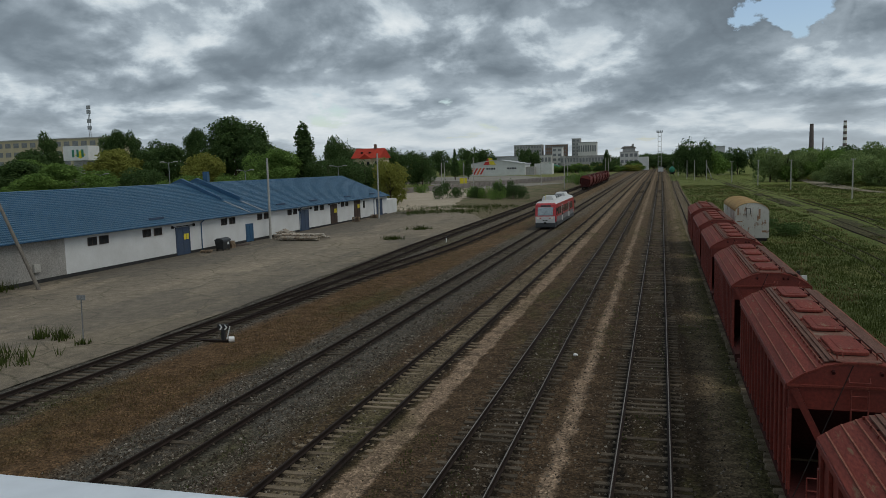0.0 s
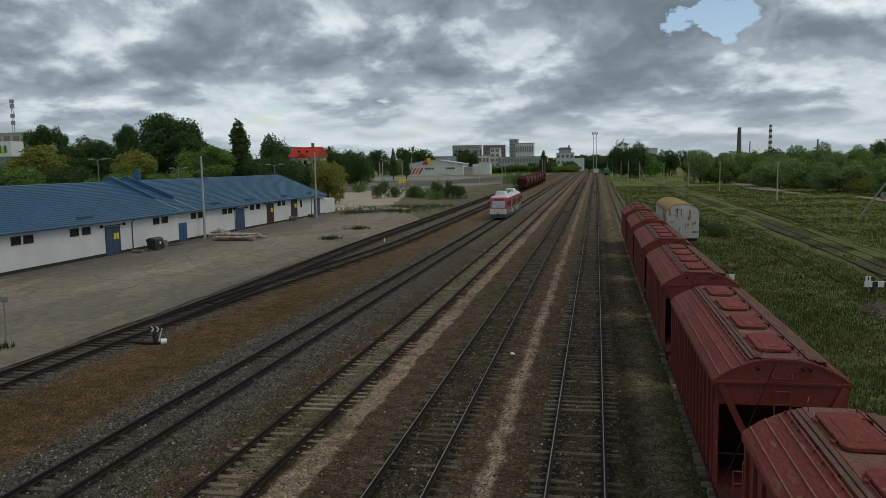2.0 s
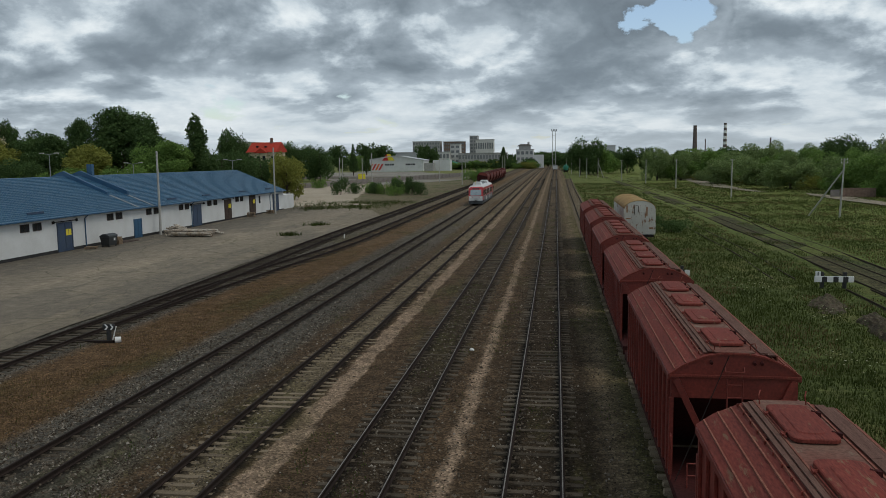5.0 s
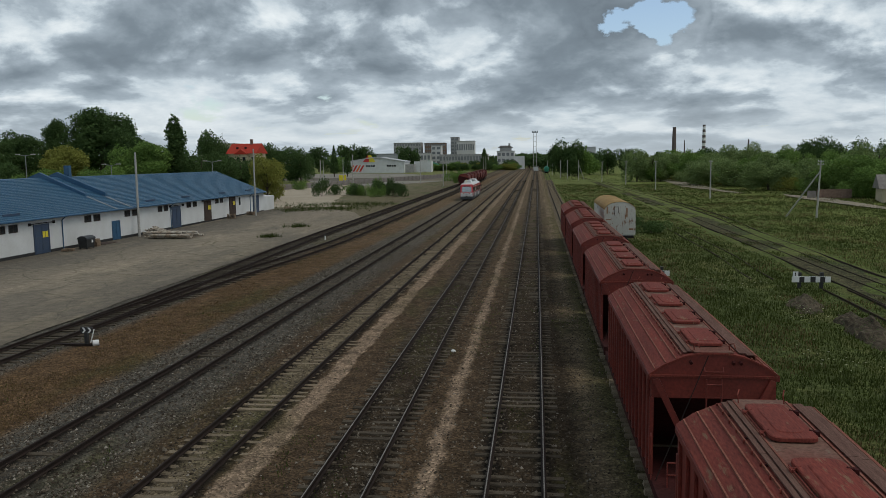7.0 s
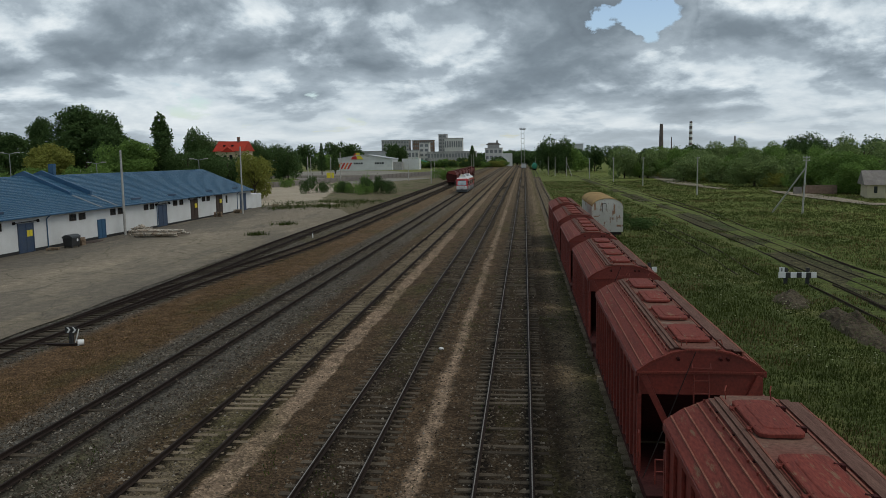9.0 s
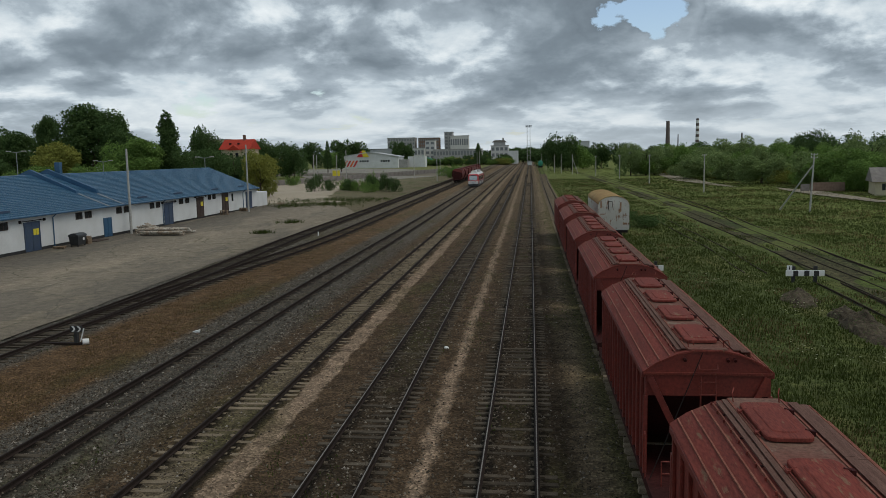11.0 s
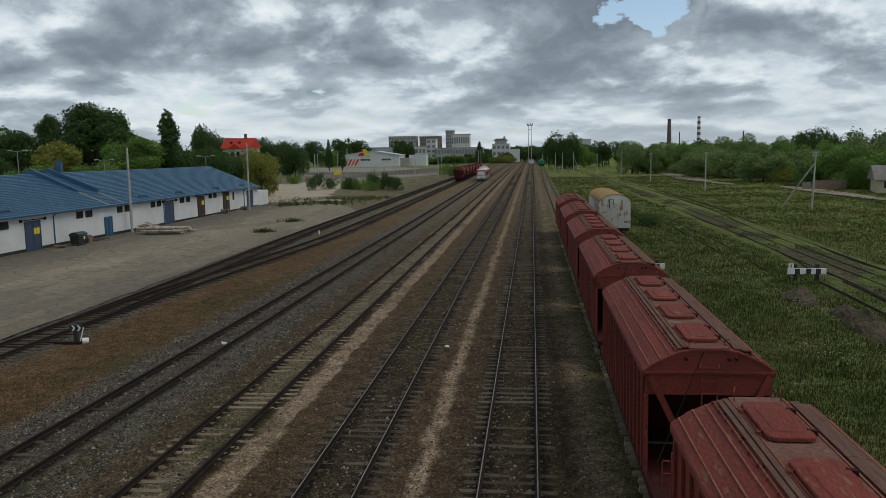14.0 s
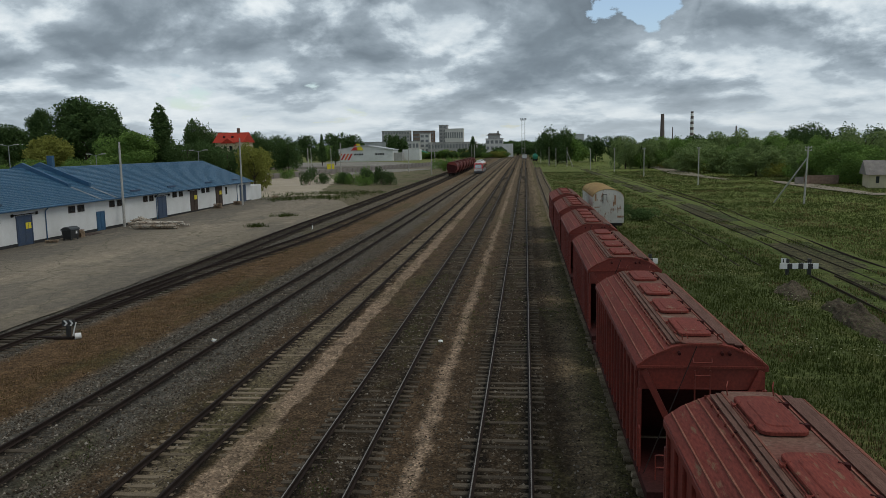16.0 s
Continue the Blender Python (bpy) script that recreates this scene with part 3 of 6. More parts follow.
def wheelset_bogie(parent, y, z=0.21):
    b = part("bogie", box(B(), -0.86, 0.86, -0.3, 0.3, z + 0.35, z + 0.75, 0.04), M["black"], parent, at=pose(0, y, 0))
    for s in (-1, 1):
        part("side_frame", box(B(), *sorted((s * 0.88, s * 1.06)), -1.25, 1.25, z + 0.3, z + 0.62, 0.04), M["black"], b)
    for wy in (-0.92, 0.92):
        for s in (-1, 1):
            bm = bar(B(), (s * 0.735, wy, z + 0.475), (s * 0.865, wy, z + 0.475), 0.475, seg=20)
            bar(bm, (s * 0.70, wy, z + 0.475), (s * 0.735, wy, z + 0.475), 0.51, seg=20)
            part("wheel", bm, M["black"], b)
    return b


def hatch_lid(x0, x1, y0, y1, z0, z1, r=0.16):
    """A flat lid with round corners and a softened rim."""
    bm = B()
    pts = []
    for cx, cy, a0 in ((x1 - r, y1 - r, 0), (x0 + r, y1 - r, 90), (x0 + r, y0 + r, 180), (x1 - r, y0 + r, 270)):
        pts += [(cx + r * math.cos(radians(a0 + q)), cy + r * math.sin(radians(a0 + q))) for q in (0, 30, 60, 90)]
    rings = []
    for z, k in ((z0, 0.0), (z1 - 0.012, 0.0), (z1, 0.02)):
        mx, my = (x0 + x1) / 2, (y0 + y1) / 2
        rings.append([bm.verts.new((x - math.copysign(k, x - mx), y - math.copysign(k, y - my), z)) for x, y in pts])
    for a, b in zip(rings, rings[1:]):
        for i in range(len(a)):
            j = (i + 1) % len(a)
            bm.faces.new((a[i], a[j], b[j], b[i]))
    bm.faces.new(rings[0][::-1]), bm.faces.new(rings[-1])
    return bm


def hopper_wagon(m, label):
    t = thing("hopper_wagon", m, label, "railway wagon", "row of red hopper wagons")
    E = 5.62
    hull = prism(B(), [(-E, 3.88), (-E, 3.30), (-4.0, 1.75), (-2.6, 1.0), (2.6, 1.0), (4.0, 1.75), (E, 3.30), (E, 3.88)], -1.43, 1.43, "x")
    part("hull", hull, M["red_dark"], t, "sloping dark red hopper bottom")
    for s in (-1, 1):
        bm = prism(B(), [(-E, 3.88), (-E, 2.25), (-E + 0.22, 1.35), (E - 0.22, 1.35), (E, 2.25), (E, 3.88)], s * 1.435, s * 1.475, "x")
        side = part("side_wall", bm, M["red"], t)
        for k in range(15):
            y = -E + 0.3 + k * (2 * E - 0.6) / 14
            part("side_post", box(B(), min(s * 1.475, s * 1.545), max(s * 1.475, s * 1.545), y - 0.06, y + 0.06, 1.37, 3.72, 0.015), M["red"], side)
        part("top_chord", box(B(), min(s * 1.475, s * 1.56), max(s * 1.475, s * 1.56), -E, E, 3.74, 3.875, 0.012), M["red"], side)
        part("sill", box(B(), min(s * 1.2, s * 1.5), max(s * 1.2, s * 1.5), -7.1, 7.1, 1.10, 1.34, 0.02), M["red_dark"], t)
        part("grab_bar", bar(bar(B(), (s * 1.5, -E - 0.3, 1.3), (s * 1.5, -E - 0.3, 2.4), 0.018), (s * 1.5, -E - 0.3, 2.4), (s * 1.47, -E, 2.4), 0.018), M["red"], t)
    # roof
    inner = [(x * 0.985, z - 0.05) for x, z in RED_ROOF[::-1]]
    roof = part("roof", prism(B(), RED_ROOF + inner, -E - 0.05, E + 0.05), M["red_roof"], t, "weathered red sheet-steel roof")
    for s in (-1, 1):
        for fx, fz in ((1.40, 4.00), (1.14, 4.165), (0.90, 4.27)):
            part("seam", box(B(), s * fx - 0.016, s * fx + 0.016, -E, E, fz - 0.02, fz + 0.03), M["seam"], roof)
        planks = ((-0.56, 0.047, 4.44), (-0.665, 0.047, 4.41)) if s < 0 else ((0.70, 0.085, 4.405), (0.885, 0.085, 4.36))
        gang = None
        for px, half, pz in planks:
            for q in range(4):
                y0 = -E + 0.1 + q * (2 * E - 0.2) / 4
                gang = part("running_board", box(B(), px - half, px + half, y0 + 0.006, y0 + (2 * E - 0.2) / 4 - 0.006, pz - 0.014, pz + 0.014), M["board"], roof, "weathered timber running board")
        rim = -0.76 if s < 0 else 1.01
        part("board_rim", box(B(), rim - 0.014, rim + 0.014, -E + 0.1, E - 0.1, 4.30 if s < 0 else 4.22, 4.375 if s < 0 else 4.36), M["seam"], roof)
        part("edge_strip", box(B(), s * 0.49 - 0.018, s * 0.49 + 0.018, -E + 0.1, E - 0.1, 4.43, 4.468), M["seam"], roof)
        for k in range(9):
            y = -E + 0.7 + k * 1.22
            part("board_bracket", box(B(), *((-0.74, -0.48) if s < 0 else (0.5, 0.96)), y - 0.025, y + 0.025, 4.28, 4.375 if s < 0 else 4.34), M["red_dark"], roof)
    part("top_sheet", box(B(), -0.47, 0.47, -E, E, 4.435, 4.450), M["top_sheet"], roof, "trodden grey-brown sheet between the hatches")
    for k in range(4):
        y = -E + 1.5 + k * 2.75
        h = part("hatch", hatch_lid(-0.42, 0.36, y - 0.95, y + 0.95, 4.475, 4.545), M["red_roof"], roof, "red loading hatch with rounded corners")
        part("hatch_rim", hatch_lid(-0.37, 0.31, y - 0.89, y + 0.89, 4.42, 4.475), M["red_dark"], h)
        part("pressed_rib", hatch_lid(-0.26, 0.20, y - 0.70, y + 0.70, 4.545, 4.56), M["red_roof"], h)
        for d in (-0.55, 0.55):
            part("hinge", box(bar(B(), (-0.50, y + d, 4.49), (-0.36, y + d, 4.54), 0.018), -0.51, -0.45, y + d - 0.06, y + d + 0.06, 4.44, 4.51), M["red_roof"], h)
            part("latch", box(bar(B(), (0.30, y + d, 4.55), (0.47, y + d, 4.50), 0.02), 0.40, 0.46, y + d - 0.05, y + d + 0.05, 4.44, 4.54), M["red_dark"], h)
        part("torsion_bar", bar(B(), (-0.47, y - 0.75, 4.49), (-0.47, y + 0.75, 4.49), 0.012, seg=6), M["red_roof"], h)
    for k in range(22):
        part("clip", box(B(), -0.80, -0.74, -E + 0.35 + k * 0.515, -E + 0.39 + k * 0.515, 4.30, 4.375), M["red_roof"], roof)
    for e in (-1, 1):
        y = e * E
        end = part("end_wall", prism(B(), [(-1.47, 3.3), (1.47, 3.3), (1.47, 3.88)] + [(x * 0.985, z - 0.03) for x, z in RED_ROOF[::-1]] + [(-1.47, 3.88)], y - 0.02, y + 0.03), M["red"], t)
        part("end_bar", box(B(), -1.53, 1.53, min(y, y + e * 0.07), max(y, y + e * 0.07), 3.83, 3.885), M["red_roof"], end)
        part("grab_iron", bar(bar(bar(B(), (-0.22, y + e * 0.09, 3.98), (0.22, y + e * 0.09, 3.98), 0.014, seg=6), (-0.22, y + e * 0.09, 3.98), (-0.22, y, 4.1), 0.014, seg=6), (0.22, y + e * 0.09, 3.98), (0.22, y, 4.1), 0.014, seg=6), M["red"], end)
        for px in (-0.55, 0.45, 0.62):
            part("lifting_eye", bar(B(), (px, y, 4.22), (px, y + e * 0.1, 4.19), 0.04), M["red_dark"], end)
        lad = B()
        for px in (-0.18, 0.18):
            bar(lad, (px, y + e * 0.13, 1.3), (px, y + e * 0.10, 3.8), 0.02, seg=6)
        for k in range(8):
            bar(lad, (-0.18, y + e * 0.12, 1.5 + k * 0.31), (0.18, y + e * 0.12, 1.5 + k * 0.31), 0.014, seg=6)
        part("ladder", lad, M["red"], t)
        for s in (-1, 1):
            part("brace", beam(B(), (s * 1.38, y + e * 0.06, 3.78), (s * 0.74, y + e * 0.14, 2.42), 0.05, 0.15), M["red"], t)
            part("corner_post", box(B(), s * 1.47 - 0.05, s * 1.47 + 0.05, y - 0.05, y + 0.07, 1.34, 3.3), M["red"], t)
            part("prop", beam(B(), (s * 0.80, y + e * 0.30, 1.34), (s * 0.80, y + e * 0.18, 2.62), 0.10, 0.07), M["red"], t)
        a, b = sorted((y - e * 1.9, y + e * 1.45))
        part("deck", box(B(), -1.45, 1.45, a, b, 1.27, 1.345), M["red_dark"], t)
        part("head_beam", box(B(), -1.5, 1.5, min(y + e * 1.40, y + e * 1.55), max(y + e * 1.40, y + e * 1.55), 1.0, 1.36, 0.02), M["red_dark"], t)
        rl = B()
        for px in (-1.2, -0.72):
            bar(rl, (px, y + e * 0.85, 1.34), (px, y + e * 0.85, 1.95), 0.018, seg=6)
        for z in (1.65, 1.95):
            bar(rl, (-1.2, y + e * 0.85, z), (-0.72, y + e * 0.85, z), 0.018, seg=6)
        part("platform_rail", rl, M["red"], t)
        for px in (-0.42, 0.42):
            hs = B()
            pts = [(px, y - e * 0.25, 4.44), (px - 0.02, y - e * 0.23, 4.60), (px + 0.05, y - e * 0.05, 4.66), (px + 0.07, y + e * 0.04, 4.56)]
            for p, q in zip(pts, pts[1:]):
                bar(hs, p, q, 0.013, seg=6)
            part("ladder_horn", hs, M["red_roof"], t)
        if e < 0:
            part("slack_cable", bar(B(), (-0.15, y - 0.09, 4.38), (-1.42, y - 0.5, 1.36), 0.012, seg=5), M["black"], t)
        cp = box(B(), -0.14, 0.14, min(y + e * 1.5, y + e * 1.93), max(y + e * 1.5, y + e * 1.93), 0.93, 1.2, 0.03)
        part("coupler", cp, M["black"], t)
        wheelset_bogie(t, e * 5.0)
    return t


first = hopper_wagon(pose(4.23, 24.88, 0), "oxide-red grain hopper wagon with four roof hatches")
for k, y in enumerate((9.78, 39.98, 55.08, 70.4, 86.2)):
    copy_thing(first, pose(4.23, y, 0))


# ---------------------------------------------------------------- goods shed
def door_unit(y0, y1, top, mat, label, parent, sill=0.0, signed=False, rail=True, glazed=True):
    d = part("door", box(B(), -51.70, -51.64, y0, y1, sill, top, 0.01), mat, parent, label)
    mid = (y0 + y1) / 2
    if y1 - y0 > 1.5:
        part("meeting_strip", box(B(), -51.64, -51.615, mid - 0.04, mid + 0.04, sill, top), mat, d)
    for a, b in ((y0 + 0.12, mid - 0.1), (mid + 0.1, y1 - 0.12)):
        if b - a > 0.3:
            for z0, z1 in ((sill + 0.25, sill + 1.15), (sill + 1.3, top - 0.25)):
                part("door_panel", box(B(), -51.64, -51.622, a, b, z0, z1), mat, d)
    fr = box(box(box(B(), -51.70, -51.60, y0 - 0.12, y0, sill, top + 0.12), -51.70, -51.60, y1, y1 + 0.12, sill, top + 0.12), -51.70, -51.60, y0, y1, top, top + 0.12)
    part("door_frame", fr, mat, d)
    if rail:
        part("door_rail", bar(B(), (-51.5, y0 - 0.9, top + 0.25), (-51.5, y1 + 0.9, top + 0.25), 0.045), M["black"], d)
        for yy in (y0 - 0.85, y1 + 0.85):
            part("rail_bracket", beam(B(), (-51.7, yy, top + 0.2), (-51.4, yy, top + 0.25), 0.05, 0.3), M["black"], d)
    if signed:
        for a in (mid + 0.12, mid + 0.62):
            part("door_sign", box(B(), -51.622, -51.60, a, a + 0.42, top - 1.3, top - 0.65), M["yellow"], d, "yellow warning plate")
    return d


Y0, Y1, XF, XB, XR, ZE, ZR = 36.0, 146.0, -51.7, -70.4, -61.05, 3.95, 7.75
shed = thing("goods_shed", pose(0, 0, 0), "long white rendered goods shed with blue tiled roof", "warehouse")
wall = part("wall", prism(B(), [(XF, 0), (XF, ZE), (XR, ZR - 0.1), (XB, ZE), (XB, 0)], 59.0, Y1), M["white_wall"], shed)
part("cement_wall", prism(B(), [(XF, 0), (XF, ZE), (XR, ZR - 0.1), (XB, ZE), (XB, 0)], Y0, 59.0), M["grey_wall"], shed, "bare grey cement wall section")
part("plinth", box(B(), XF, XF + 0.04, Y0, Y1, -0.2, 0.33), M["plinth"], shed)
roof = part("roof", B(), M["blue_paint"], shed, "blue metal tile roof")
K = (ZR - ZE) / (XF - XR)


def roof_mesh():
    """Both slopes, with the small steps of the tile courses on the slope that faces the tracks."""
    bm = B()
    n = 26
    prof = []
    for i in range(n):
        x0, x1 = XF + 0.55 - (XF + 0.55 - XR) * i / n, XF + 0.55 - (XF + 0.55 - XR) * (i + 1) / n
        prof += [(x0, ZR - K * (x0 - XR) + 0.07), (x1, ZR - K * (x1 - XR) + 0.0)]
    prof += [(XB - 0.4, ZR - K * (XR - XB + 0.4)), (XB - 0.4, ZR - K * (XR - XB + 0.4) - 0.12), (XR, ZR - 0.14), (XF + 0.55, ZR - K * (XF + 0.55 - XR) - 0.10)]
    return prism(bm, prof, Y0 - 0.4, Y1 + 0.35)


roof.data = mesh_of("roof", roof_mesh(), M["blue_paint"])
M["tile"], nodes_, links_, b_ = shader("blue_tile_sheet", 0.42)
nt_ = nodes_, links_
rib = nodes_.new("ShaderNodeTexWave")
rib.bands_direction, rib.inputs["Scale"].default_value = "Y", 1.45
cc = nodes_.new("ShaderNodeTexCoord")
links_.new(cc.outputs["Object"], rib.inputs["Vector"])
tone = tex(nt_, scale=0.4, detail=6)
links_.new(mix(nt_, ramp(nt_, tone.outputs["Fac"], [(0.35, 0.0), (0.68, 1.0)]), (0.026, 0.094, 0.170), (0.040, 0.118, 0.205)), b_.inputs["Base Color"])
bump(nt_, b_, rib.outputs["Fac"], 1.0, 0.06)
roof.data.materials[0] = M["tile"]
for y in (91.8, 95.4):
    fw = part("firewall", prism(B(), [(-54.6 if y > 93 else -55.2, 5.05), (-54.6 if y > 93 else -55.2, 5.75), (XR, 8.38), (XR - 6, 6.0), (XR - 6, 5.3), (XR, 7.6)], y - 0.22, y + 0.22), M["blue_paint"], roof, "blue sheet-clad firewall parapet")
    part("flashing", beam(B(), (-55.0, y, 5.36), (XF + 0.5, y, 3.82), 0.45, 0.05), M["steel"], roof)
part("chimney", box(B(), XR + 0.5, XR + 1.2, 96.0, 96.6, 6.6, 9.2, 0.03), M["blue_paint"], shed, "blue clad chimney block")
part("gutter", box(B(), XF + 0.5, XF + 0.64, Y0, Y1, 3.66, 3.80, 0.02), M["blue_paint"], shed)
for y in (80.9, 107.0, 138.6):
    part("downpipe", bar(bar(B(), (XF + 0.08, y, 0.1), (XF + 0.08, y, 3.3), 0.06), (XF + 0.08, y, 3.3), (XF + 0.55, y, 3.7), 0.06), M["blue_paint"], shed)
for y in (73.5, 102.5, 113.5, 127.5, 139.5):
    x0 = XF - 0.6
    part("snow_guard", beam(B(), (x0, y - 1.3, ZR - K * (x0 - XR) + 0.16), (x0, y + 1.3, ZR - K * (x0 - XR) + 0.16), 0.10, 0.22), M["blue_door"], roof)
for y, w, z0 in ((62.0, 1.15, 2.62), (63.6, 1.2, 2.62), (70.2, 1.25, 2.66), (72.1, 1.25, 2.66), (85.4, 1.25, 2.7), (87.3, 1.3, 2.7), (94.4, 1.2, 2.72), (96.3, 1.2, 2.72), (103.3, 1.15, 2.75), (105.1, 1.1, 2.75),
                (112.4, 1.3, 2.8), (114.6, 1.2, 2.8), (123.0, 1.2, 2.85), (124.9, 1.2, 2.85)):
    w_ = part("window", box(B(), XF - 0.02, XF + 0.015, y, y + w, z0, z0 + 0.68), M["glass"], shed)
    part("window_frame", box(box(box(box(box(B(), XF, XF + 0.05, y, y + w, z0 - 0.06, z0), XF, XF + 0.05, y, y + w, z0 + 0.68, z0 + 0.74), XF, XF + 0.05, y - 0.06, y, z0 - 0.06, z0 + 0.74), XF, XF + 0.05, y + w, y + w + 0.06, z0 - 0.06, z0 + 0.74), XF, XF + 0.035, y + w / 2 - 0.025, y + w / 2 + 0.025, z0, z0 + 0.68), M["brown_door"], w_)
part("window", box(B(), XF - 0.02, XF + 0.02, 133.2, 134.0, 2.0, 3.3), M["glass"], shed)
door_unit(76.0, 78.4, 3.0, M["blue_door"], "blue double door with yellow plate", shed, 0.05, True)
door_unit(91.3, 92.9, 2.25, M["blue_paint"], "plain blue single door", shed, 0.05, rail=False)
door_unit(107.5, 110.0, 3.05, M["blue_door"], "blue double door", shed, 0.1)
door_unit(118.6, 121.0, 3.3, M["brown_door"], "brown double door with yellow plate", shed, 0.25, True)
door_unit(128.9, 131.4, 3.45, M["brown_door"], "brown double door with yellow plate", shed, 0.25, True)
door_unit(140.2, 143.0, 3.15, M["blue_door"], "blue double door", shed, 0.1, rail=False)
part("meter_box", box(B(), XF, XF + 0.25, 55.0, 55.7, 1.0, 1.7, 0.02), M["concrete"], shed)
part("porch", box(B(), XF - 3.5, XF, Y1, Y1 + 6, 0, 2.9, 0.03), M["white_wall"], shed)


# ---------------------------------------------------------------- footbridge that carries the camera
M["rail_white"] = surface("chipped_white_paint", (0.72, 0.77, 0.82), (0.64, 0.69, 0.75), 0.5, 0, 3, 30, wear=(0.16, 0.16, 0.15), wear_at=0.70, bumps=0.05)
bridge = thing("footbridge", pose(0, 0, 0), "footbridge with a broad white painted handrail", "footbridge")
part("handrail", box(B(), -31, 11, -0.02, 0.30, 8.80, 8.862, 0.01), M["rail_white"], bridge, "chipped white painted handrail cap")
part("parapet", box(B(), -31, 11, 0.10, 0.18, 7.65, 8.80), M["concrete"], bridge)
part("deck", box(B(), -31, 11, -2.6, 0.22, 7.4, 7.65), M["concrete"], bridge)
for x in (-30.2, 8.2):
    part("pier", box(B(), x - 0.4, x + 0.4, -1.8, -0.6, -0.4, 7.4), M["concrete"], bridge)
flake = part("paint_flake", bar(B(), (-0.615, 0.235, 8.862), (-0.600, 0.237, 8.866), 0.006, 0.004, 6), M["blackpaint"], bridge)


# ---------------------------------------------------------------- railcar
M["car_red"] = surface("railcar_red", (0.42, 0.028, 0.032), (0.36, 0.025, 0.03), 0.3, 0, 0.6, 8, bumps=0)
M["car_white"] = surface("railcar_white", (0.66, 0.66, 0.65), (0.56, 0.56, 0.55), 0.35, 0, 0.6, 8, bumps=0)
M["car_grey"] = surface("railcar_grey", (0.20, 0.21, 0.22), (0.16, 0.165, 0.17), 0.5, 0, 0.8, 10, bumps=0)
M["car_dark"] = surface("railcar_dark_skirt", (0.035, 0.04, 0.045), (0.05, 0.053, 0.056), 0.55, 0, 0.8, 10, bumps=0)
M["lamp"] = shader("headlight_glass", 0.15)[0]
M["lamp"].node_tree.nodes["Principled BSDF"].inputs["Base Color"].default_value = (0.8, 0.78, 0.7, 1)
M["tail"] = shader("red_tail_lamp", 0.2)[0]
M["tail"].node_tree.nodes["Principled BSDF"].inputs["Base Color"].default_value = (0.5, 0.02, 0.02, 1)

M["screen"] = surface("coated_windscreen", (0.30, 0.33, 0.34), (0.26, 0.29, 0.30), 0.12, 0.7, 0.6, 8, bumps=0)


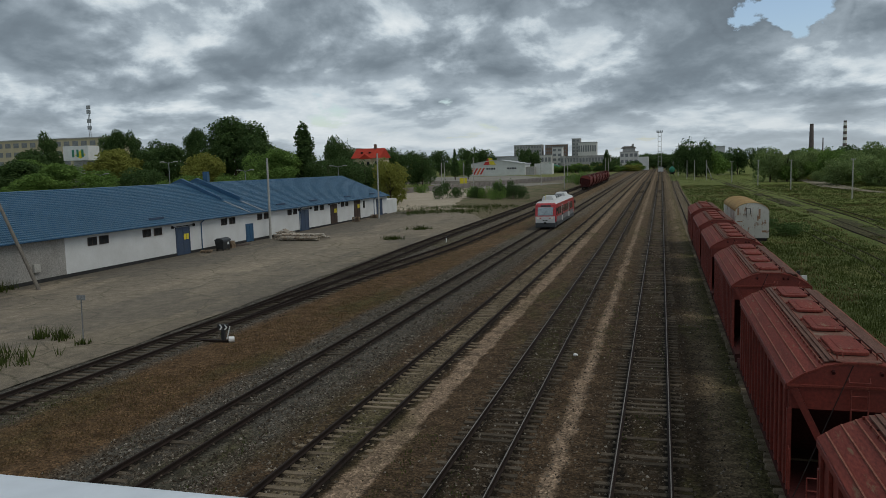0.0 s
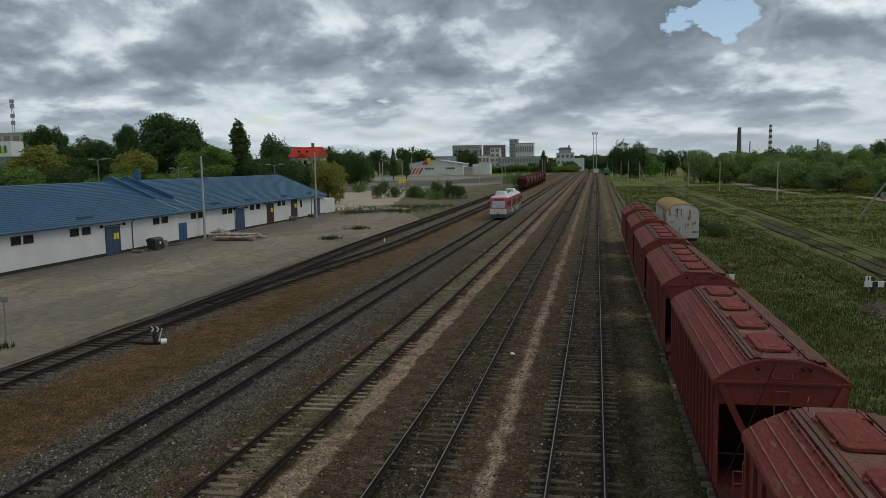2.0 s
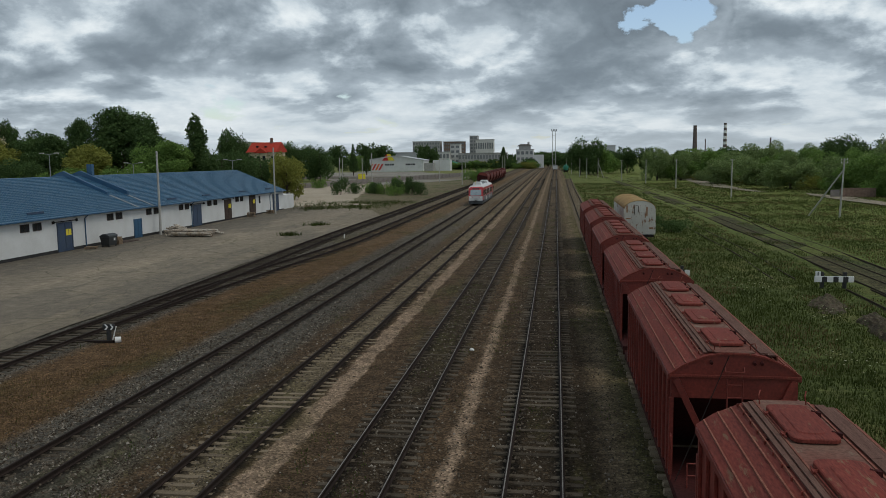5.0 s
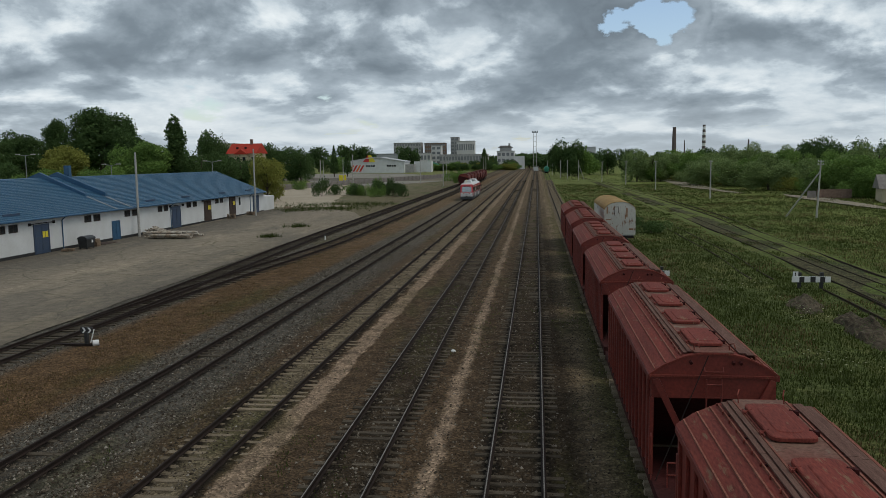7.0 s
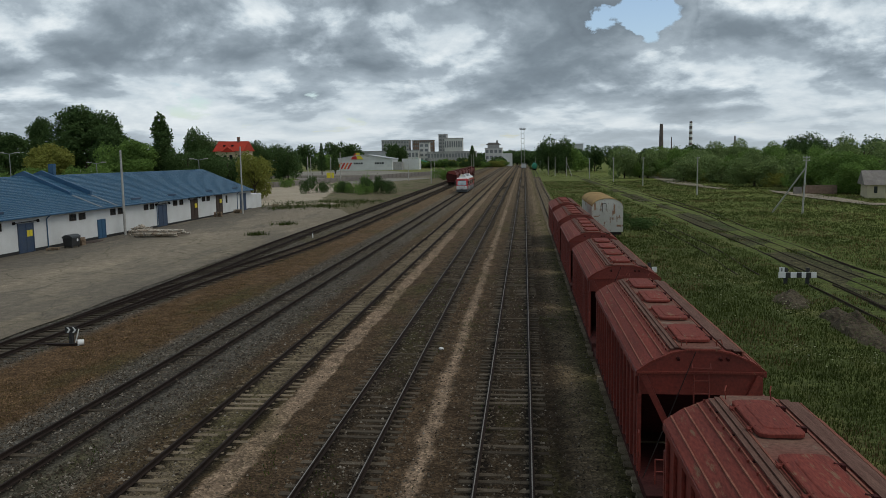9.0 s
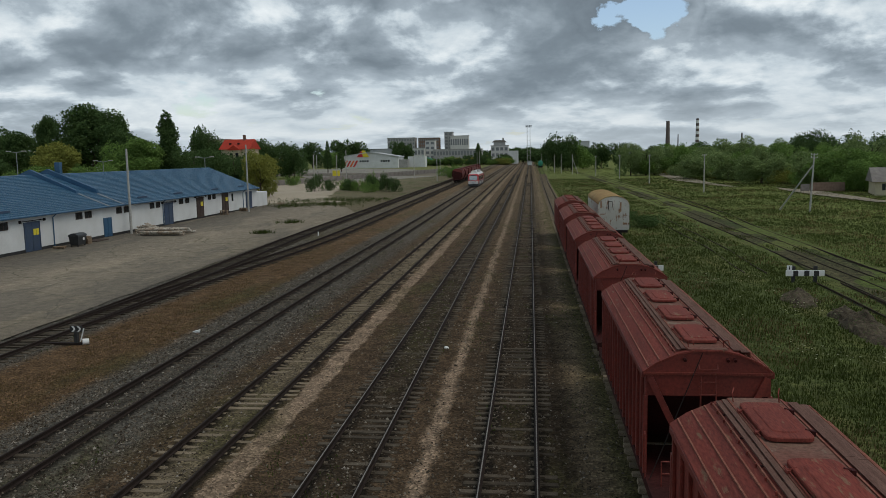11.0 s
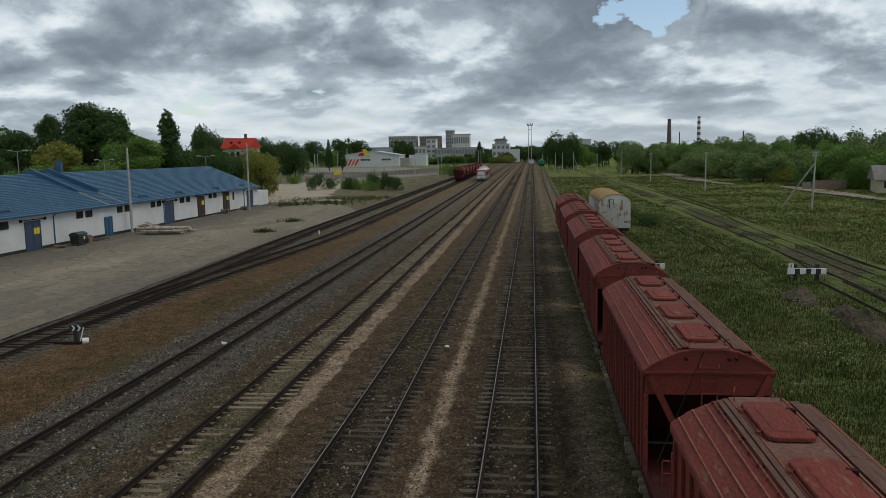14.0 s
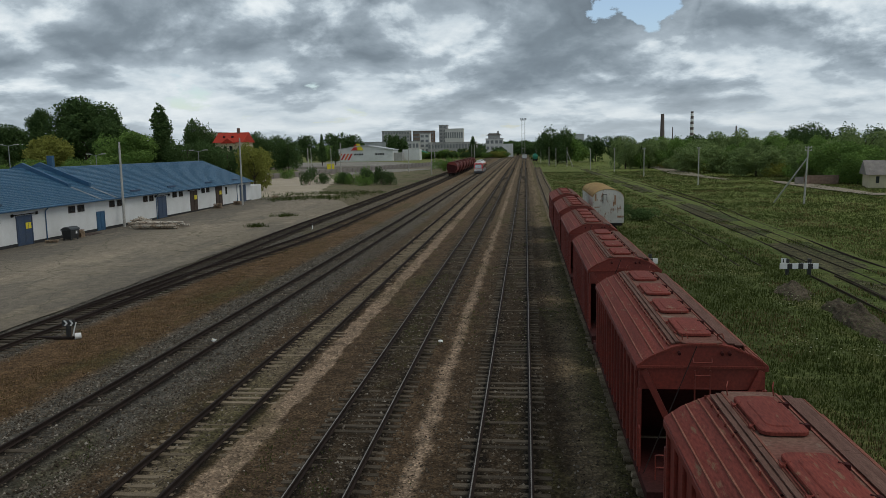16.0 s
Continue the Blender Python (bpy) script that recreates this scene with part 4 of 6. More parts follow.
def railcar():
    """Front at y = 0 towards the footbridge; 24 m long."""
    L, W = 24.0, 1.43
    t = thing("railcar", pose(-15.5, 104.6, 0), "red and white diesel railcar rolling away along the track", "railcar")
    outline = [(0.12, 0.95), (0.06, 1.15), (0.05, 1.75), (0.62, 3.45), (0.95, 3.62), (L - 0.95, 3.62), (L - 0.62, 3.45), (L - 0.05, 1.75), (L - 0.06, 1.15), (L - 0.12, 0.95)]
    bm = prism(B(), outline, -W, W, "x")
    bmesh.ops.bevel(bm, geom=[e for e in bm.edges if abs(e.verts[0].co.x - e.verts[1].co.x) < 0.01], offset=0.16, segments=3, affect="EDGES")
    part("body", bm, M["car_red"], t, "glossy red body shell")
    r = prism(B(), [(-1.40, 3.50), (-1.20, 3.80), (-0.6, 3.98), (0.6, 3.98), (1.20, 3.80), (1.40, 3.50)], 0.95, L - 0.95)
    for v in r.verts:
        if v.co.z > 3.6:
            v.co.y += 0.55 * (1 if v.co.y < L / 2 else -1)
    part("roof", r, M["car_white"], t, "white roof")
    part("roof_pod", prism(B(), [(-0.85, 3.95), (-0.6, 4.5), (0.6, 4.5), (0.85, 3.95)], 2.6, 6.2), M["car_white"], t)
    part("roof_pod", prism(B(), [(-0.85, 3.95), (-0.6, 4.48), (0.6, 4.48), (0.85, 3.95)], 16.5, 20.5), M["car_white"], t)
    for y, h in ((7.2, 4.22), (9.4, 4.3), (12.0, 4.25), (14.2, 4.32)):
        part("roof_unit", box(B(), -0.55, 0.45, y, y + 1.3, 3.95, h, 0.05), M["car_grey"], t)
    part("exhaust", bar(B(), (0.5, 11.0, 3.95), (0.5, 11.0, 4.5), 0.09), M["steel"], t)
    part("aerial", bar(B(), (-0.2, 2.2, 3.95), (-0.2, 2.2, 4.7), 0.03), M["yellow"], t)
    for e in (0, 1):
        f = (lambda p: p) if e == 0 else (lambda p: (p[0], L - p[1], p[2]))

        def quad(x0, x1, a, b, out=0.03, mat=None, name="", parent=t, label=""):
            """A slab lying on the sloping cab front between heights a and b."""
            def y_at(z):
                return 0.04 + (z - 1.75) * 0.58 / 1.7 if z > 1.75 else 0.0 + (0.06 if z < 1.1 else 0.01)
            bm = B()
            vs = [bm.verts.new(f((x, y_at(z) - o, z))) for o in (out, -0.05) for x, z in ((x0, a), (x1, a), (x1, b), (x0, b))]
            for q in ((0, 1, 2, 3), (7, 6, 5, 4), (0, 4, 5, 1), (1, 5, 6, 2), (2, 6, 7, 3), (3, 7, 4, 0)):
                bm.faces.new([vs[i] for i in q])
            bmesh.ops.recalc_face_normals(bm, faces=bm.faces)
            return part(name, bm, mat, parent, label)
        mask = quad(-1.34, 1.34, 0.98, 1.84, 0.075, M["car_white"], "cab_apron", label="white cab apron")
        wnd = quad(-1.06, 1.06, 1.98, 3.08, 0.03, M["screen"], "windscreen")
        part("wiper", beam(B(), f((-0.3, 0.02, 1.95)), f((0.15, 0.2, 2.6)), 0.03, 0.03), M["black"], wnd)
        quad(-0.7, 0.7, 3.16, 3.36, 0.03, M["glass"], "destination_display")
        for s in (-1, 1):
            q = part("headlight", bar(B(), f((s * 0.98, -0.09, 1.62)), f((s * 0.98, 0.05, 1.62)), 0.14, 0.14, 14), M["lamp"], mask)
            part("tail_lamp", bar(B(), f((s * 0.66, -0.09, 1.62)), f((s * 0.66, 0.05, 1.60)), 0.08, 0.08, 12), M["tail"], mask)
            part("mirror", box(B(), *sorted((s * 1.45, s * 1.72)), *sorted((f((0, 0.5, 0))[1], f((0, 0.62, 0))[1])), 2.5, 2.95, 0.03), M["blackpaint"], t)
        for k in range(3):
            part("number_bar", box(B(), -0.34 + k * 0.24, -0.16 + k * 0.24, *sorted((f((0, -0.085, 0))[1], f((0, -0.05, 0))[1])), 1.26, 1.36), M["blackpaint"], mask)
        y0, y1 = sorted((f((0, -0.05, 0))[1], f((0, 1.6, 0))[1]))
        part("bumper_skirt", box(B(), -1.36, 1.36, y0, y1, 0.34, 0.97, 0.06), M["car_dark"], t, "dark grey bumper skirt")
        part("coupler", box(B(), -0.15, 0.15, *sorted((f((0, -0.4, 0))[1], f((0, 0.1, 0))[1])), 0.85, 1.1, 0.03), M["black"], t)
    for s in (-1, 1):
        x0, x1 = sorted((s * 1.425, s * 1.445))
        part("waist_band", box(B(), x0, x1, 1.4, L - 1.4, 1.0, 1.72), M["car_grey"], t, "dusty grey lower side band")
        part("side_skirt", box(B(), *sorted((s * 1.28, s * 1.40)), 2.0, L - 2.0, 0.45, 1.0, 0.02), M["car_dark"], t)
        x0, x1 = sorted((s * 1.425, s * 1.452))
        part("cab_side_window", prism(B(), [(0.75, 2.0), (1.55, 2.0), (1.55, 3.0), (1.05, 3.0)], x0, x1, "x"), M["glass"], t)
        for k in range(9):
            y = 2.6 + k * 2.12
            if k in (2, 6):
                d = part("side_door", box(B(), *sorted((s * 1.43, s * 1.465)), y, y + 1.4, 0.85, 3.2, 0.01), M["car_white"], t, "white passenger door")
                for q in (0.12, 0.76):
                    part("door_window", box(B(), *sorted((s * 1.465, s * 1.475)), y + q, y + q + 0.52, 1.6, 3.0), M["glass"], d)
            else:
                part("side_window", box(B(), x0, x1, y, y + 1.75, 1.98, 2.98), M["glass"], t)
    for y in (3.6, L - 3.6):
        wheelset_bogie(t, y, 0.205)
    return t


car = railcar()


# ---------------------------------------------------------------- far hopper wagons, tank wagon, old van
def far_hopper(m, label):
    t = thing("curved_hopper_wagon", m, label, "railway wagon", "far rake of dark red hoppers")
    E = 5.2
    prof = [(-1.0, 1.3), (-1.55, 2.2), (-1.58, 3.2), (-1.35, 3.95), (-0.75, 4.4), (0.75, 4.4), (1.35, 3.95), (1.58, 3.2), (1.55, 2.2), (1.0, 1.3)]
    bm = prism(B(), prof, -E, E)
    for v in bm.verts:
        v.co.y *= 1.0 if v.co.z > 2.5 else 0.72
    part("tank_body", bm, M["red"], t)
    for k in range(5):
        y = -E + 0.1 + k * (2 * E - 0.2) / 4
        part("hoop", prism(B(), [(x * 1.04, z * 1.01 + (0.03 if z > 3 else 0)) for x, z in prof], y - 0.07, y + 0.07), M["red_dark"], t)
    part("running_board", box(B(), -0.5, 0.5, -E, E, 4.46, 4.55), M["board"], t)
    for e in (-1, 1):
        part("platform", box(B(), -1.45, 1.45, *sorted((e * E * 0.7, e * 6.4)), 1.05, 1.28), M["red_dark"], t)
        part("end_frame", beam(beam(B(), (-1.1, e * 6.0, 1.28), (-1.1, e * E, 3.2), 0.12, 0.08), (1.1, e * 6.0, 1.28), (1.1, e * E, 3.2), 0.12, 0.08), M["red_dark"], t)
        part("coupler", box(B(), -0.14, 0.14, *sorted((e * 6.4, e * 6.9)), 0.93, 1.2), M["black"], t)
        wheelset_bogie(t, e * 4.6)
    return t


fh = far_hopper(pose(-22.75, 252.5, rise(252.5)), "dark red rounded hopper wagon in a distant rake")
for k in range(1, 7):
    y = 252.5 + k * 13.9
    copy_thing(fh, pose(-22.75, y, rise(y)))

M["tank_green"] = surface("green_tank_paint", (0.03, 0.24, 0.15), (0.025, 0.19, 0.12), 0.5, 0, 0.8, 8, bumps=0)
tw = thing("tank_wagon", pose(5.4, 446, rise(446)), "dark green rail tank wagon on the siding", "railway wagon")
part("tank", bar(B(), (0, -5.2, 2.75), (0, 5.2, 2.75), 1.5, seg=28), M["tank_green"], tw)
cap = B()
bmesh.ops.create_uvsphere(cap, u_segments=24, v_segments=12, radius=1.5, matrix=Matrix.Translation((0, -5.2, 2.75)) @ Matrix.Diagonal((1, 0.25, 1, 1)))
part("tank_end", cap, M["tank_green"], tw)
part("dome", bar(B(), (0, 0, 4.1), (0, 0, 4.6), 0.5, seg=16), M["tank_green"], tw)
part("underframe", box(B(), -1.35, 1.35, -6, 6, 1.0, 1.3), M["black"], tw)
for y in (-4, 4):
    wheelset_bogie(tw, y)

M["van_white"] = surface("peeling_white_van_paint", (0.66, 0.64, 0.58), (0.56, 0.54, 0.48), 0.6, 0, 0.7, 8, wear=(0.26, 0.14, 0.075), wear_at=0.55, bumps=0.1, stretch=(1, 1, 0.5))
M["van_roof"] = surface("rusted_ochre_roof", (0.36, 0.25, 0.11), (0.29, 0.18, 0.08), 0.85, 0, 0.6, 8, wear=(0.14, 0.07, 0.035), wear_at=0.62)
M["van_rust"] = surface("brown_rust_stain", (0.27, 0.14, 0.08), (0.40, 0.27, 0.18), 0.85, 0, 3, 12)
van = thing("refrigerator_van", pose(8.68, 85, 0.10), "derelict white refrigerator van with rusted ochre roof", "railway wagon")
arc = [(1.62 * math.cos(a), 3.72 + 0.86 * math.sin(a)) for a in [math.pi * k / 14 for k in range(15)]]
part("van_body", prism(B(), [(-1.58, 1.0), (1.58, 1.0), (1.58, 3.74)] + [(x * 0.97, z - 0.03) for x, z in arc] + [(-1.58, 3.74)], 0, 15.5), M["van_white"], van)
part("van_roof", prism(B(), arc + [(x * 0.975, z - 0.05) for x, z in arc[::-1]], -0.06, 15.6), M["van_roof"], van, "rusted ochre sheet roof")
for k in range(17):
    part("end_rib", box(B(), -1.57, 1.57, -0.035, 0.0, 1.1 + k * 0.16, 1.16 + k * 0.16), M["van_white"], van)
for s in (-1, 1):
    part("corner_strip", box(B(), *sorted((s * 1.46, s * 1.62)), -0.05, 0.08, 1.0, 3.76), M["van_white"], van)
    for k in range(9):
        part("side_rib", box(B(), *sorted((s * 1.58, s * 1.62)), 0.9 + k * 1.7, 1.0 + k * 1.7, 1.05, 3.7), M["van_white"], van)
for x0, x1, z0, z1 in ((-1.40, -1.22, 3.3, 4.05), (0.62, 0.80, 2.9, 3.9), (0.50, 0.62, 2.75, 3.2), (-1.5, -0.9, 2.62, 2.72), (0.95, 1.4, 1.55, 1.75)):
    part("rust_streak", box(B(), x0, x1, -0.041, -0.036, z0, z1), M["van_rust"], van, "brown rust streak")
hoop = B()
for a, b in (((-0.55, -0.07, 3.1), (-0.55, -0.07, 4.0)), ((-0.55, -0.07, 4.0), (-0.15, -0.07, 4.0)), ((-0.15, -0.07, 4.0), (-0.15, -0.07, 3.4))):
    beam(hoop, a, b, 0.05, 0.05)
part("painted_hook_mark", hoop, M["rust"], van)
part("underframe", box(B(), -1.4, 1.4, -0.6, 16.1, 0.75, 1.0), M["black"], van)
for y in (2.5, 13):
    wheelset_bogie(van, y, -0.15)


# ---------------------------------------------------------------- yard: poles, lever, signs, logs, bin
def pole(x, y, h, r, mat, label, brace=None, lean=(0, 0), arms=0, cat="utility pole"):
    t = thing("utility_pole", pose(x, y, rise(y) - 0.05), label, cat)
    part("post", bar(B(), (0, 0, -0.3), (lean[0], lean[1], h), r, r * 0.72, 10), mat, t)
    if brace:
        part("brace_post", bar(B(), (brace[0], brace[1], -0.2), (lean[0] * 0.8, lean[1], h * 0.8), r * 0.85, r * 0.7, 10), mat, t)
    for k in range(arms):
        z = h - 0.25 - k * 0.45
        part("crossarm", box(B(), lean[0] - 0.45, lean[0] + 0.45, -0.05, 0.05, z - 0.05, z + 0.05), mat, t)
        for px in (-0.4, 0.4):
            part("insulator", bar(B(), (lean[0] + px, 0, z), (lean[0] + px, 0, z + 0.22), 0.05, 0.03, 8), M["white"], t)
    return t


pole(-50.7, 95.95, 10.8, 0.17, M["concrete"], "grey concrete pole beside the shed wall")
pole(-48.6, 132.9, 11.6, 0.16, M["concrete"], "grey concrete pole at the far end of the shed")
tilt = thing("leaning_post", pose(-48.9, 52.4, -0.05), "dark timber strut leaning beside the shed", "post")
part("strut", bar(B(), (0.25, 0, -0.2), (-3.7, 0.2, 7.8), 0.16, 0.13, 10), M["timber"], tilt)
part("mast_post", bar(B(), (-4.0, 0.3, -0.2), (-3.85, 0.25, 9.0), 0.16, 0.12, 10), M["timber"], tilt)
for x, y, h, br, arms in ((41.4, 123.6, 8.6, (-3.4, 3.5), 2), (37.6, 179.0, 8.3, None, 1), (33.3, 230.0, 8.0, None, 1), (29.2, 268.0, 7.8, None, 1), (17.2, 335, 8.0, (2.5, 2), 0), (13.0, 345, 8.0, None, 0), (10.5, 360, 8, None, 0),
                          (8.0, 420, 8, None, 0), (6.2, 470, 8, None, 0), (24.0, 300, 7.5, None, 1)):
    pole(x, y, h, 0.15, M["concrete"], "weathered pale line pole in the grass" + (" with a raking strut" if br else ""), br, (0.35 if br and arms else 0.0, 0), arms)
for x, y, h in ((-65.3, 236, 9.6), (-57.6, 246, 11.0), (-31.5, 268, 11.0), (-74.0, 300, 9.5), (-90, 330, 9.5), (-44, 300, 9), (-38, 335, 10), (-26, 410, 10), (-30, 450, 10)):
    pole(x, y, h, 0.16, M["concrete"], "slim concrete lighting pole by the street")

lever = thing("switch_lever", pose(-23.0, 37.3, -0.03), "switch stand with black and white arrow board", "switch stand")
part("base_beam", box(B(), -1.9, 0.25, -0.12, 0.12, -0.02, 0.1, 0.01), M["rust"], lever)
part("stand", box(B(), -0.09, 0.09, -0.1, 0.1, 0.08, 0.70, 0.03), M["blackpaint"], lever)
part("arrow_board", box(B(), -0.32, 0.34, -0.03, 0.03, 0.66, 0.96, 0.01), M["blackpaint"], lever)
for k in (-0.22, 0.08):
    bm = B()
    prism(bm, [(k, 0.67), (k + 0.1, 0.67), (k + 0.22, 0.81), (k + 0.1, 0.95), (k, 0.95), (k + 0.12, 0.81)], -0.045, -0.032)
    part("arrow_mark", bm, M["white"], lever)
part("lever_arm", bar(B(), (0.2, 0, 0.15), (0.42, 0, 0.85), 0.03), M["white"], lever)
part("counterweight", bar(B(), (0.38, -0.12, 0.16), (0.62, 0.05, 0.16), 0.17, 0.15, 14), M["white"], lever, "white painted counterweight")

sign = thing("sign_post", pose(-30.6, 35.6, -0.05), "thin steel post with a small grey plate", "sign")
part("post", bar(B(), (0, 0, -0.2), (0.05, 0, 2.6), 0.035), M["steel"], sign)
part("plate", box(B(), -0.2, 0.34, -0.04, -0.01, 2.45, 2.72, 0.005), M["steel"], sign)

rnd = random.Random(5)
logs = thing("log_pile", pose(-45.5, 94.5, 0), "stack of white birch logs on the asphalt", "logs")
for k in range(26):
    row, col = (0, k) if k < 10 else ((1, k - 10) if k < 19 else (2, k - 19))
    yy, zz = -1.7 + col * 0.36 + row * 0.2, 0.14 + row * 0.27
    c, half = rnd.uniform(-0.8, 0.8), rnd.uniform(1.7, 2.7)
    part("log", bar(B(), (c - half, yy + rnd.uniform(-0.35, 0.35), zz + rnd.uniform(0, 0.06)), (c + half, yy + rnd.uniform(-0.35, 0.35), zz + rnd.uniform(0, 0.10)), rnd.uniform(0.13, 0.2), rnd.uniform(0.10, 0.15), 9), M["birch"], logs)
heap = thing("firewood_heap", pose(-49.3, 97.6, 0), "loose heap of split birch firewood by the shed", "firewood")
for k in range(60):
    a, r = rnd.uniform(0, 6.28), abs(rnd.gauss(0, 0.75))
    z = max(0.1, 1.0 - r * 0.55 + rnd.uniform(-0.2, 0.1))
    d = Vector((rnd.uniform(-1, 1), rnd.uniform(-1, 1), rnd.uniform(-0.4, 0.4))).normalized() * 0.45
    c = Vector((math.cos(a) * r * 1.3, math.sin(a) * r * 1.6, z))
    part("billet", bar(B(), c - d, c + d, 0.09, 0.08, 6), M["birch"], heap)

M["bin"] = surface("black_bin_plastic", (0.02, 0.022, 0.024), (0.03, 0.032, 0.034), 0.45, bumps=0.03)
skip = thing("waste_container", pose(-49.6, 82.0, -0.02), "black plastic wheeled waste container by the shed", "waste container")
bm = box(B(), -0.55, 0.55, -0.85, 0.85, 0.2, 1.15, 0.06)
for v in bm.verts:
    if v.co.z < 0.6:
        v.co.x *= 0.85
        v.co.y *= 0.88
part("tub", bm, M["bin"], skip)
part("lid", prism(B(), [(-0.6, 1.15), (0.6, 1.15), (0.55, 1.3), (0.2, 1.48), (-0.2, 1.48), (-0.55, 1.3)], -0.9, 0.9), M["bin"], skip)
part("label_plate", box(B(), 0.55, 0.56, 0.1, 0.4, 0.7, 1.0), M["white"], skip)
for px in (-0.4, 0.4):
    for py in (-0.65, 0.65):
        part("castor", bar(B(), (px - 0.04, py, 0.1), (px + 0.04, py, 0.1), 0.1, seg=12), M["blackpaint"], skip)


def pallet_stack(x, y, n, label, turn=0):
    t = thing("pallet_stack", pose(x, y, -0.03, 0, 0, turn), label, "pallets")
    for k in range(n):
        z = k * 0.15
        pl = part("pallet", box(B(), -0.05, 0.05, -0.45, 0.45, 0.02 + z, 0.12 + z), M["cut"], t, at=pose(rnd.uniform(-0.04, 0.04), rnd.uniform(-0.04, 0.04), 0, 0, 0, rnd.uniform(-4, 4)))
        for px in (-0.55, 0.55):
            part("bearer", box(B(), px - 0.05, px + 0.05, -0.45, 0.45, 0.02 + z, 0.12 + z), M["cut"], pl)
        for j in range(5):
            part("board", box(B(), -0.6, 0.6, -0.46 + j * 0.2, -0.34 + j * 0.2, 0.12 + z, 0.145 + z), M["cut"], pl)
    return t


pallet_stack(-50.2, 84.4, 6, "stack of weathered wooden pallets beside the bin")
pallet_stack(-50.3, 79.6, 2, "low stack of wooden pallets by the shed door", 20)
pallet_stack(-50.4, 126.3, 6, "stack of wooden pallets by the far doors", 8)
pallet_stack(-50.2, 134.8, 5, "stack of wooden pallets by the far doors", -8)
pallet_stack(-48.5, 150.5, 5, "stack of dark pallets past the shed end", 15)
mat_ = thing("loading_ramp", pose(-50.6, 87.6, -0.03), "flat wooden ramp lying by the blue door", "ramp")
for k in range(8):
    part("board", box(B(), -0.8 + k * 0.2, -0.615 + k * 0.2, -1.3, 1.3, 0.02, 0.12, 0.01), M["brown_door"], mat_)

bag = thing("litter_lump", pose(-4.07, 37.2, 0.0), "small pale lump of litter between the tracks", "litter")
bm = B()
bmesh.ops.create_icosphere(bm, subdivisions=2, radius=0.13, matrix=Matrix.Diagonal((1, 0.8, 0.6, 1)))
for v in bm.verts:
    v.co *= 1 + 0.25 * noise.noise(v.co * 9)
part("lump", bm, M["white"], bag)
mk = thing("fouling_marker", pose(-25.2, 92.0, -0.04), "short black and white fouling point marker", "marker post")
part("peg", bar(B(), (0, 0, -0.1), (0, 0, 0.5), 0.07), M["white"], mk)
part("peg_band", bar(B(), (0, 0, 0.5), (0, 0, 0.68), 0.075), M["blackpaint"], mk)


def buffer_stop(x, y, label, z=-0.05):
    t = thing("buffer_stop", pose(x, y, z), label, "buffer stop")
    for s in (-0.75, 0.75):
        part("post", box(B(), s - 0.11, s + 0.11, -0.12, 0.12, -0.2, 1.05, 0.01), M["blackpaint"], t)
    bm = part("beam", box(B(), -1.3, 1.3, -0.24, -0.12, 0.36, 0.76, 0.01), M["white"], t, "white beam with black blocks")
    for s in (-0.65, 0.1, 0.75):
        part("black_block", box(B(), s - 0.17, s + 0.17, -0.255, -0.24, 0.362, 0.758), M["blackpaint"], bm)
    part("number_plate", box(B(), -1.25, -0.9, -0.22, -0.18, 0.76, 1.12), M["white"], t)
    part("plate_bar", box(B(), -1.12, -1.05, -0.23, -0.22, 0.82, 1.06), M["blackpaint"], t)
    return t


buffer_stop(19.2, 58.0, "striped white and black buffer stop at a stub track")
buffer_stop(8.6, 60.8, "striped buffer stop in the grass behind the wagons", -0.05)

M["orange_leg"] = surface("orange_leg_skin", (0.45, 0.16, 0.05), (0.38, 0.13, 0.04), 0.6, bumps=0)
bird = thing("white_bird", pose(-14.62, 37.2, 0.225), "small white bird walking along the rail", "bird")
bm = B()
bmesh.ops.create_uvsphere(bm, u_segments=16, v_segments=10, radius=0.09, matrix=Matrix.Translation((0, 0, 0.15)) @ Matrix.Diagonal((0.75, 1.6, 0.85, 1)))
part("body", bm, M["white"], bird, smooth=True)
bm = B()
bmesh.ops.create_uvsphere(bm, u_segments=12, v_segments=8, radius=0.045, matrix=Matrix.Translation((0, -0.13, 0.235)))
part("head", bm, M["white"], bird, smooth=True)
part("beak", bar(B(), (0, -0.17, 0.232), (0, -0.205, 0.225), 0.012, 0.002, 6), M["yellow"], bird)
part("tail", prism(B(), [(0.10, 0.16), (0.26, 0.13), (0.26, 0.145), (0.10, 0.18)], -0.035, 0.035, "x"), M["white"], bird)
for s in (-1, 1):
    part("wing", prism(B(), [(-0.10, 0.14), (0.02, 0.11), (0.17, 0.14), (0.0, 0.21), (-0.09, 0.20)], *sorted((s * 0.062, s * 0.078)), "x"), M["white"], bird)
    part("leg", bar(B(), (s * 0.03, 0.01, 0.005), (s * 0.03, 0, 0.10), 0.006, seg=6), M["orange_leg"], bird)


